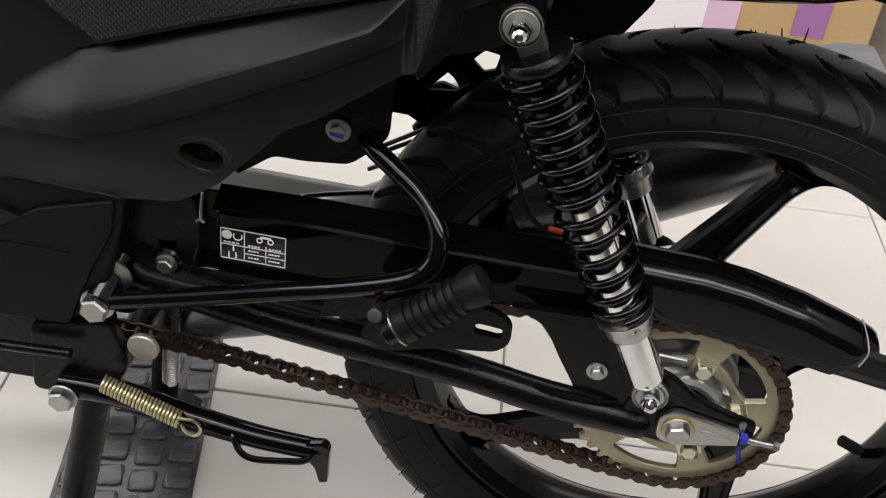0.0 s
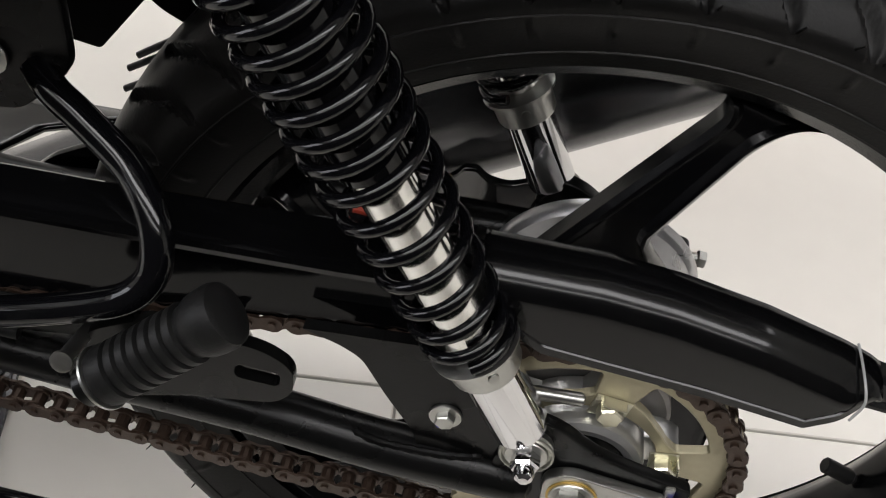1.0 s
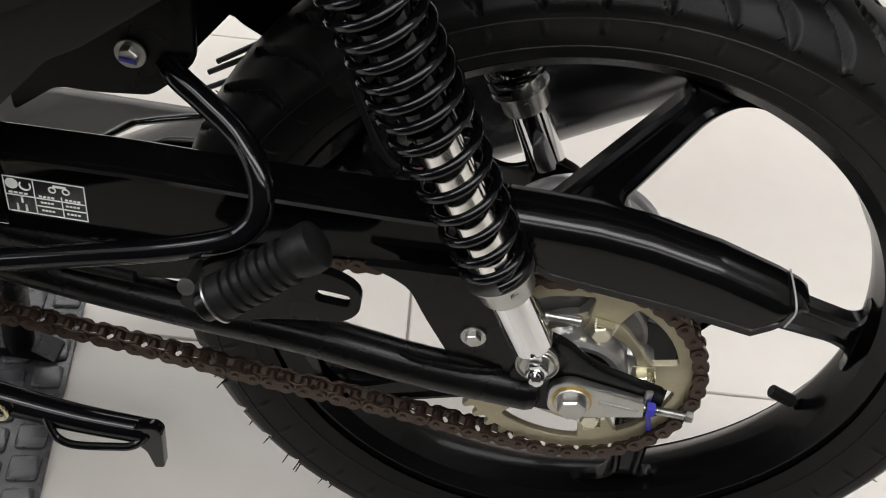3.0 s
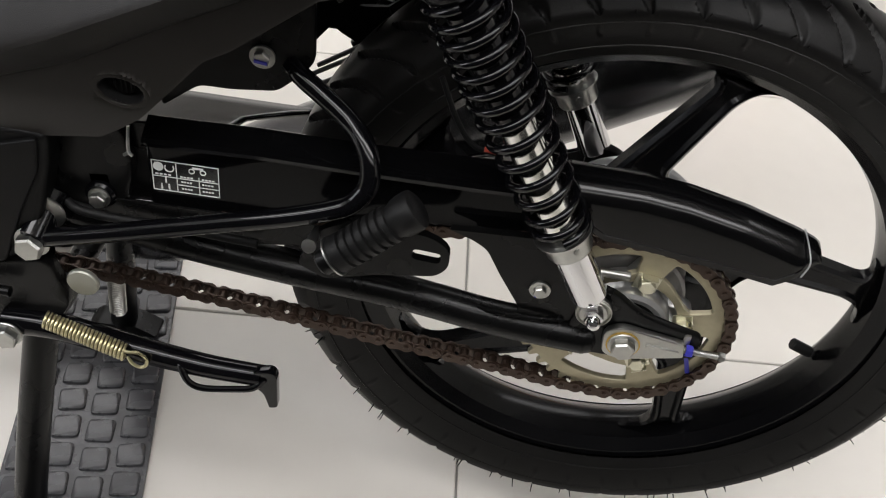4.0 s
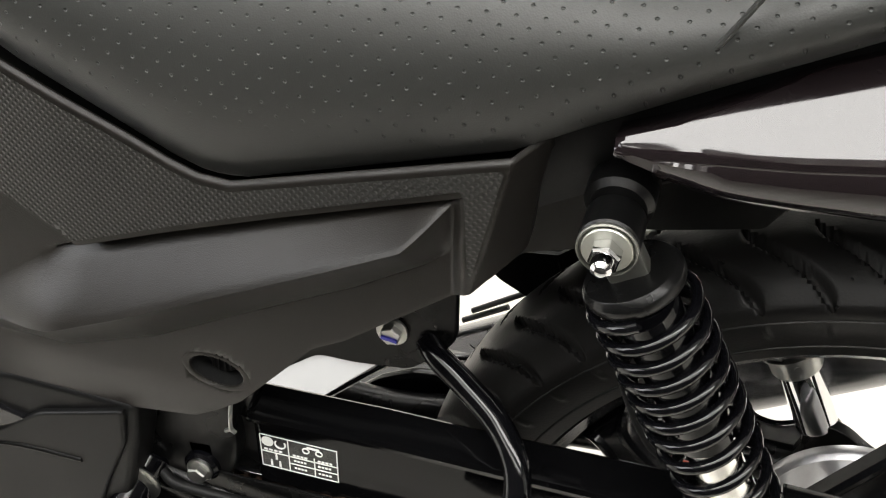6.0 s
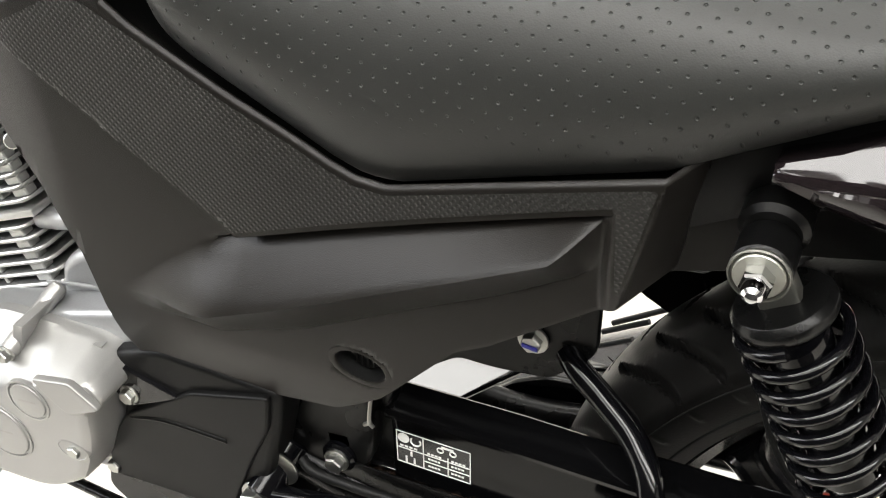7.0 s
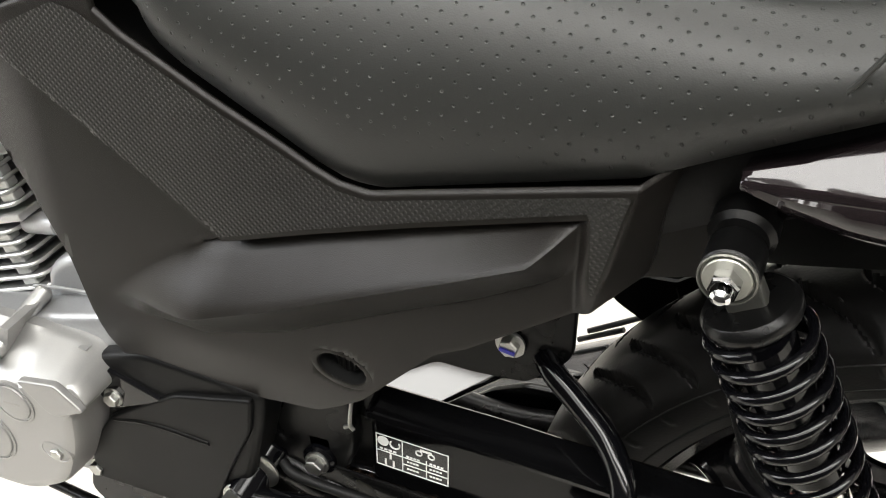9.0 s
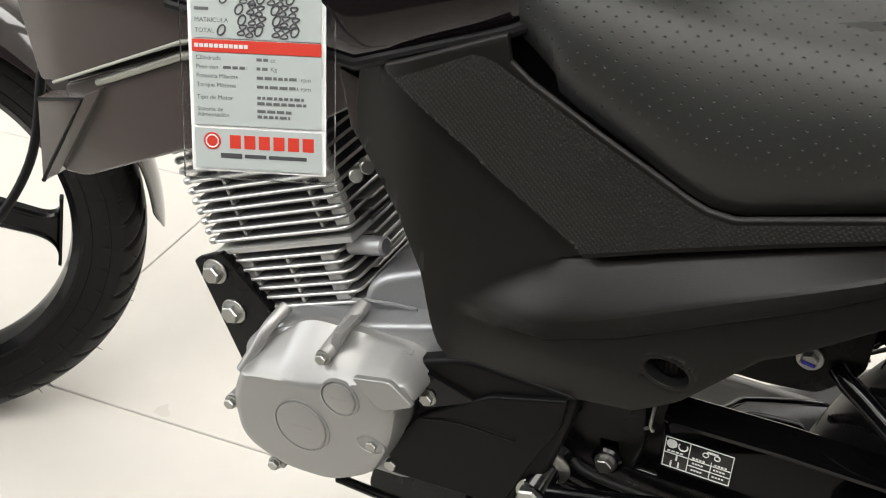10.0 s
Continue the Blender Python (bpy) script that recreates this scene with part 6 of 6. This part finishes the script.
sp2 = spoke_mesh(0.2030, 0.05, 0.022, 0.0165, 0.018, 0.040, 0.030)
sp2.materials.append(WHEEL_BLACK)
for k in range(5):
    s = part("spoke", sp2, None, front_wheel)
    s.matrix_local = Matrix.Translation(FX) @ Matrix.Rotation(radians(-(-22 + 72 * k)), 4, "Y") @ Matrix.Translation((0, 0, 0.05))
front_wheel.matrix_local = STEER
for sgn in (-1, 1):
    bm = rod(bmesh.new(), FX + Vector((-0.02, sgn * 0.085, -0.02)), FX + Vector((0.17, sgn * 0.085, 0.36)), 0.024, 24, 0.003)
    part("fork_leg", bm, SATIN_BLACK, bike, "black fork leg").matrix_local = STEER
rows = []
for a in np.linspace(-5, 130, 46):
    w = (0.034 * smoothstep(10, 40, a) + 0.038) * smoothstep(-9, 2, a)
    rows.append([(FX.x + (0.326 - 6.0 * y * y) * math.cos(radians(a)), FX.y + y, FX.z + (0.326 - 6.0 * y * y) * math.sin(radians(a))) for y in np.linspace(-w, w, 15)])
guard_f = part("front_mudguard", grid_surface(bmesh.new(), rows), WET_PLUM, bike, "gloss dark front mudguard", angle=60)
thicken(guard_f, 0.003)
guard_f.matrix_local = STEER
part("brake_cable", tube([(-1.035, -0.02, 0.60), (-1.045, -0.05, 0.50), (-1.09, -0.09, 0.42), (-1.16, -0.12, 0.37), (-1.27, -0.14, 0.33)], 0.0048, 12), RUBBER, bike, "black brake cable")


# ---- tank and shroud ----
def build_tank():
    ob = new("fuel_tank")
    ob.parent = bike
    tagged(ob, "gloss dark fuel tank wrapped in clear film")
    rows = []
    bottom = [(-0.96, 0.76), (-0.80, 0.735), (-0.640, 0.722), (-0.523, 0.770), (-0.451, 0.812), (-0.40, 0.835)]
    for x in np.linspace(-0.96, -0.40, 50):
        zb = lerp_table(x, bottom)
        zt = 0.95 - 1.2 * max(0, x + 0.52) ** 1.2
        zt = max(zt, zb + 0.004)
        w = 0.125 * (1 - smoothstep(-0.55, -0.38, x) * 0.35)
        row = [(x, -w * k, zb + (zt - zb) * f) for k, f in ((0.90, -0.02), (0.97, 0.03), (1.04, 0.18), (1.06, 0.38), (0.98, 0.62), (0.80, 0.83), (0.5, 0.96), (0, 1.0))]
        fine = [tuple(p) for p in spline(row, 4)]
        rows.append(fine + [(px, -py, pz) for px, py, pz in fine[-2::-1]])
    part("shell", grid_surface(bmesh.new(), rows), PLUM, ob, angle=60)
    bm = sweep(bmesh.new(), [(x, -0.1165 + 0.018 * smoothstep(-0.55, -0.38, x), z - 0.004) for x, z in bottom[1:]], 0.0048, 10)
    part("rubber_edge", bm, RUBBER, ob, "black rubber edge under the tank")
    return ob


build_tank()


def build_shroud():
    """Two overlapping glossy panels beside the tank."""
    ob = new("tank_shroud")
    ob.parent = bike
    tagged(ob, "gloss black faceted shroud panels beside the tank")
    part("upper_panel", plate(bmesh.new(), rounded([(-0.985, 0.80), (-0.974, 0.693), (-0.962, 0.625), (-0.935, 0.632), (-0.813, 0.687), (-0.660, 0.735), (-0.62, 0.80)], 0.006), -0.085, -0.097, 0.005, segments=3), SHROUD_PLUM, ob)
    part("lower_panel", plate(bmesh.new(), rounded([(-0.946, 0.622), (-0.942, 0.600), (-0.962, 0.532), (-0.935, 0.534), (-0.824, 0.588), (-0.700, 0.640), (-0.658, 0.668), (-0.655, 0.725), (-0.814, 0.680)], 0.006), -0.072, -0.088, 0.005, segments=3), SHROUD_PLUM, ob)
    # pale strips paint the reflections along both panels' bevelled edges
    part("edge_highlight", sweep(bmesh.new(), [(-0.905, -0.0895, 0.633), (-0.814, -0.0905, 0.6765), (-0.70, -0.0905, 0.7150)], 0.0032, 10), PALE_ZINC, ob, "pale strip painting the highlight on the bevelled edge")
    part("upper_highlight", sweep(bmesh.new(), [(-0.9480, -0.0965, 0.6265), (-0.8099, -0.0965, 0.6915), (-0.72, -0.0965, 0.7220)], 0.0015, 8), PALE_ZINC, ob, "thin pale strip painting the highlight along the upper panel")
    part("backing", plate(bmesh.new(), rounded([(-0.958, 0.60), (-0.958, 0.70), (-0.66, 0.75), (-0.66, 0.66)], 0.004), -0.064, -0.070, 0.001), DARK_PLASTIC, ob, "dark backing plate")
    duct = part("duct", plate(bmesh.new(), rounded([(-0.9727, 0.6060), (-0.9178, 0.6185), (-0.9843, 0.5165)], 0.003), -0.078, -0.0935, 0.002), SHROUD_PLUM, ob, "triangular duct plate with a dark outline")
    part("lip", sweep(bmesh.new(), [(-0.971, -0.0945, 0.6045), (-0.9205, -0.0945, 0.6160), (-0.9500, -0.0945, 0.5700), (-0.982, -0.0945, 0.5205)], 0.0022, 8), SATIN_BLACK, duct)
    part("side_strip", plate(bmesh.new(), rounded([(-0.9150, 0.6225), (-0.8975, 0.6305), (-0.9620, 0.5325), (-0.9780, 0.5240)], 0.003), -0.080, -0.0955, 0.003), SHROUD_PLUM, duct)
    part("small_cover", plate(bmesh.new(), rounded([(-0.669, 0.700), (-0.650, 0.694), (-0.605, 0.668), (-0.658, 0.650)], 0.003), -0.080, -0.092, 0.002), SHROUD_PLUM, ob)
    return ob


build_shroud()


# ---- price tag in a clear sleeve ----
def build_tag():
    ob = thing("price_tag", "white printed price card with red band in a clear plastic sleeve", "price tag")
    ob.matrix_world = Matrix.Translation((-0.6880, -0.172, 0.6442)) @ Matrix.Rotation(0.4193, 4, Vector((-0.5907, -0.1727, 0.7882)))
    w, h = 0.0970, 0.1205
    paper = material("white_card", (0.56, 0.565, 0.55), 0.45, grain=0.02)
    tint = material("pale_grey_print", (0.37, 0.405, 0.395), 0.45)
    red = material("red_print", (0.50, 0.035, 0.02), 0.45)
    ink = material("dark_ink", (0.05, 0.05, 0.055), 0.5)
    sleeve = bpy.data.materials.new("clear_sleeve")
    sleeve.use_nodes = True
    nt = sleeve.node_tree
    b = nt.nodes["Principled BSDF"]
    b.inputs["Base Color"].default_value = (0.95, 0.95, 0.95, 1)
    b.inputs["Roughness"].default_value = 0.12
    b.inputs["Transmission Weight"].default_value = 1.0
    b.inputs["IOR"].default_value = 1.2
    full = 0.150
    part("card", block(bmesh.new(), (w, 0.0012, full), pose(0, 0, full / 2), 0.0004), paper, ob)
    sl = part("sleeve", block(bmesh.new(), (w * 1.13, 0.0030, full + 0.011), pose(0, 0, full / 2), 0.0006), sleeve, ob, "clear plastic sleeve")
    sl.visible_shadow = False

    def bars(name, mat, rects, parent=ob, y=-0.0021, label=""):
        bm = bmesh.new()
        for x0, z0, x1, z1 in rects:
            block(bm, ((x1 - x0) * w, 0.0003, (z1 - z0) * h), pose(((x0 + x1) / 2 - 0.5) * w, y, (z0 + z1) / 2 * h), 0)
        return part(name, bm, mat, parent, label)

    y0 = -0.0020
    for field in ((0.03, 0.02, 0.97, 0.26), (0.03, 0.28, 0.97, 0.70), (0.03, 0.785, 0.97, 1.21)):
        bars("tint_field", tint, [field], y=y0)
    bars("red_band", red, [(0.03, 0.705, 0.97, 0.775)], y=y0 - 0.0002)
    def words(text, x, z, size):
        """A line of print in the built-in font, lying on the card."""
        curve = bpy.data.curves.new("words", "FONT")
        curve.body, curve.size = text, size * h
        me = bpy.data.meshes.new_from_object(bpy.data.objects.new("words", curve))
        me.transform(pose((x - 0.5) * w, y0 - 0.0004, z * h, 90, 0, 0))
        bm = bmesh.new()
        bm.from_mesh(me)
        return part("printed_line", bm, print_ink, ob)

    print_ink = material("grey_print", (0.10, 0.105, 0.105), 0.5)
    for text, z in (("Cilindrada", 0.660), ("Peso con", 0.608), ("Potencia Máxima", 0.556), ("Torque Máximo", 0.504), ("Tipo de Motor", 0.432), ("Sistema de", 0.362), ("Alimentación", 0.330)):
        words(text, 0.055, z, 0.036)
    for text, x, z in (("cc", 0.60, 0.660), ("Kg", 0.60, 0.608), ("rpm", 0.82, 0.556), ("rpm", 0.82, 0.504), ("TOTAL", 0.055, 0.815), ("MATRICULA", 0.055, 0.875)):
        words(text, x, z, 0.036)
    rng = random.Random(11)
    rows = [(0.055, 0.940, 0.16, 0.958)]
    for z, a0, a1 in ((0.660, 0.50, 0.585), (0.608, 0.255, 0.43), (0.608, 0.50, 0.585), (0.556, 0.50, 0.80), (0.504, 0.50, 0.80), (0.440, 0.50, 0.84), (0.408, 0.50, 0.86), (0.362, 0.50, 0.75), (0.330, 0.50, 0.74)):
        x = a0
        while x < a1:
            ww = min(a1 - x, rng.uniform(0.02, 0.06))
            rows.append((x, z + 0.003, x + ww, z + 0.020))
            x += ww + 0.012
    tagged(bars("small_print", print_ink, rows, y=y0 - 0.0004), kind="stuff")
    for k in range(11):
        bars("band_mark", paper, [(0.05 + 0.036 * k, 0.730, 0.078 + 0.036 * k, 0.752)], y=y0 - 0.0005)

    # hand-written figures, drawn as overlapping loops
    def loop_stroke(x, z, tall, wide, turns):
        cx, cz = (x - 0.5) * w, z * h
        pts = [(cx + wide * (math.sin(2 * a) if turns == 2 else math.cos(a)) + 0.3 * tall * math.sin(a), -0.0026, cz + tall * math.sin(a)) for a in np.linspace(0, 2 * math.pi, 25)]
        part("pen_stroke", sweep(bmesh.new(), pts, 0.00062, 6), ink, ob, "black pen stroke")

    for z, xs in ((0.832, (0.25, 0.40, 0.46, 0.52, 0.65, 0.71, 0.78)), (0.892, (0.40, 0.48, 0.54, 0.65, 0.71, 0.78)), (0.952, (0.38, 0.47, 0.53, 0.64, 0.70, 0.77)), (1.012, (0.27, 0.42, 0.48, 0.54, 0.62, 0.68, 0.75))):
        for i, x in enumerate(xs):
            loop_stroke(x, z + 0.006 * math.sin(i * 2.3), 0.0035, 0.0025, 2 if i % 3 else 1)
    # maker's mark as a disc and bars
    bm = lathe(bmesh.new(), [(0.0062, 0), (0.0062, 0.0004), (0, 0.0005)], Matrix.Translation((-0.34 * w, -0.0022, 0.185 * h)) @ OUT, 28)
    part("round_mark", bm, red, ob)
    part("mark_ring", sweep(bmesh.new(), [(-0.34 * w + 0.0044 * math.cos(a), -0.0028, 0.185 * h + 0.0044 * math.sin(a)) for a in np.linspace(0, 6.28, 25)[:-1]], 0.0005, 6, closed=True), paper, ob)
    for k in range(6):
        bars("mark_bar", red, [(0.29 + 0.108 * k, 0.145, 0.29 + 0.108 * k + 0.082, 0.225)], y=y0 - 0.0003, label="plain red bar of the maker's mark")
    bars("slogan_bar", ink, [(0.22, 0.085, 0.38, 0.115), (0.40, 0.09, 0.56, 0.112), (0.58, 0.09, 0.86, 0.112)], y=y0 - 0.0003)
    part("tie_string", tube([(0, 0, h + 0.003), (0.001, 0.004, h + 0.03), (0.0, 0.012, h + 0.10)], 0.0008, 6), paper, ob)
    return ob


build_tag()


# ---- things further off ----
def carton(name, label, x, y, sx, sy, sz, turn, colour, patches):
    ob = thing(name, label, "box")
    ob.matrix_world = pose(x, y, 0, 0, 0, turn)
    m = material("carton_board", colour, 0.7, grain=0.06, grain_scale=80, stain=0.06)
    part("body", block(bmesh.new(), (sx, sy, sz), pose(0, 0, sz / 2), 0.004), m, ob)
    for x0, z0, x1, z1, c in patches:
        part("printed_panel", block(bmesh.new(), (x1 - x0, 0.002, z1 - z0), pose((x0 + x1) / 2, -sy / 2 - 0.0015, (z0 + z1) / 2), 0.0005), material("print_panel", c, 0.5, grain=0.03), ob)
    return ob


carton("carton", "brown cardboard box with white and purple print standing on the floor", 0.16, 1.40, 0.50, 0.42, 0.55, 3, (0.42, 0.28, 0.13), [(-0.25, 0.0, -0.055, 0.55, (0.75, 0.70, 0.72)), (-0.055, 0.12, 0.005, 0.55, (0.62, 0.42, 0.55)), (0.105, 0.15, 0.165, 0.55, (0.30, 0.12, 0.30))])
carton("white_box", "plain white cardboard box standing on the floor", 0.83, 1.52, 0.70, 0.42, 0.50, 6, (0.70, 0.69, 0.70), [])
lay_tiles()
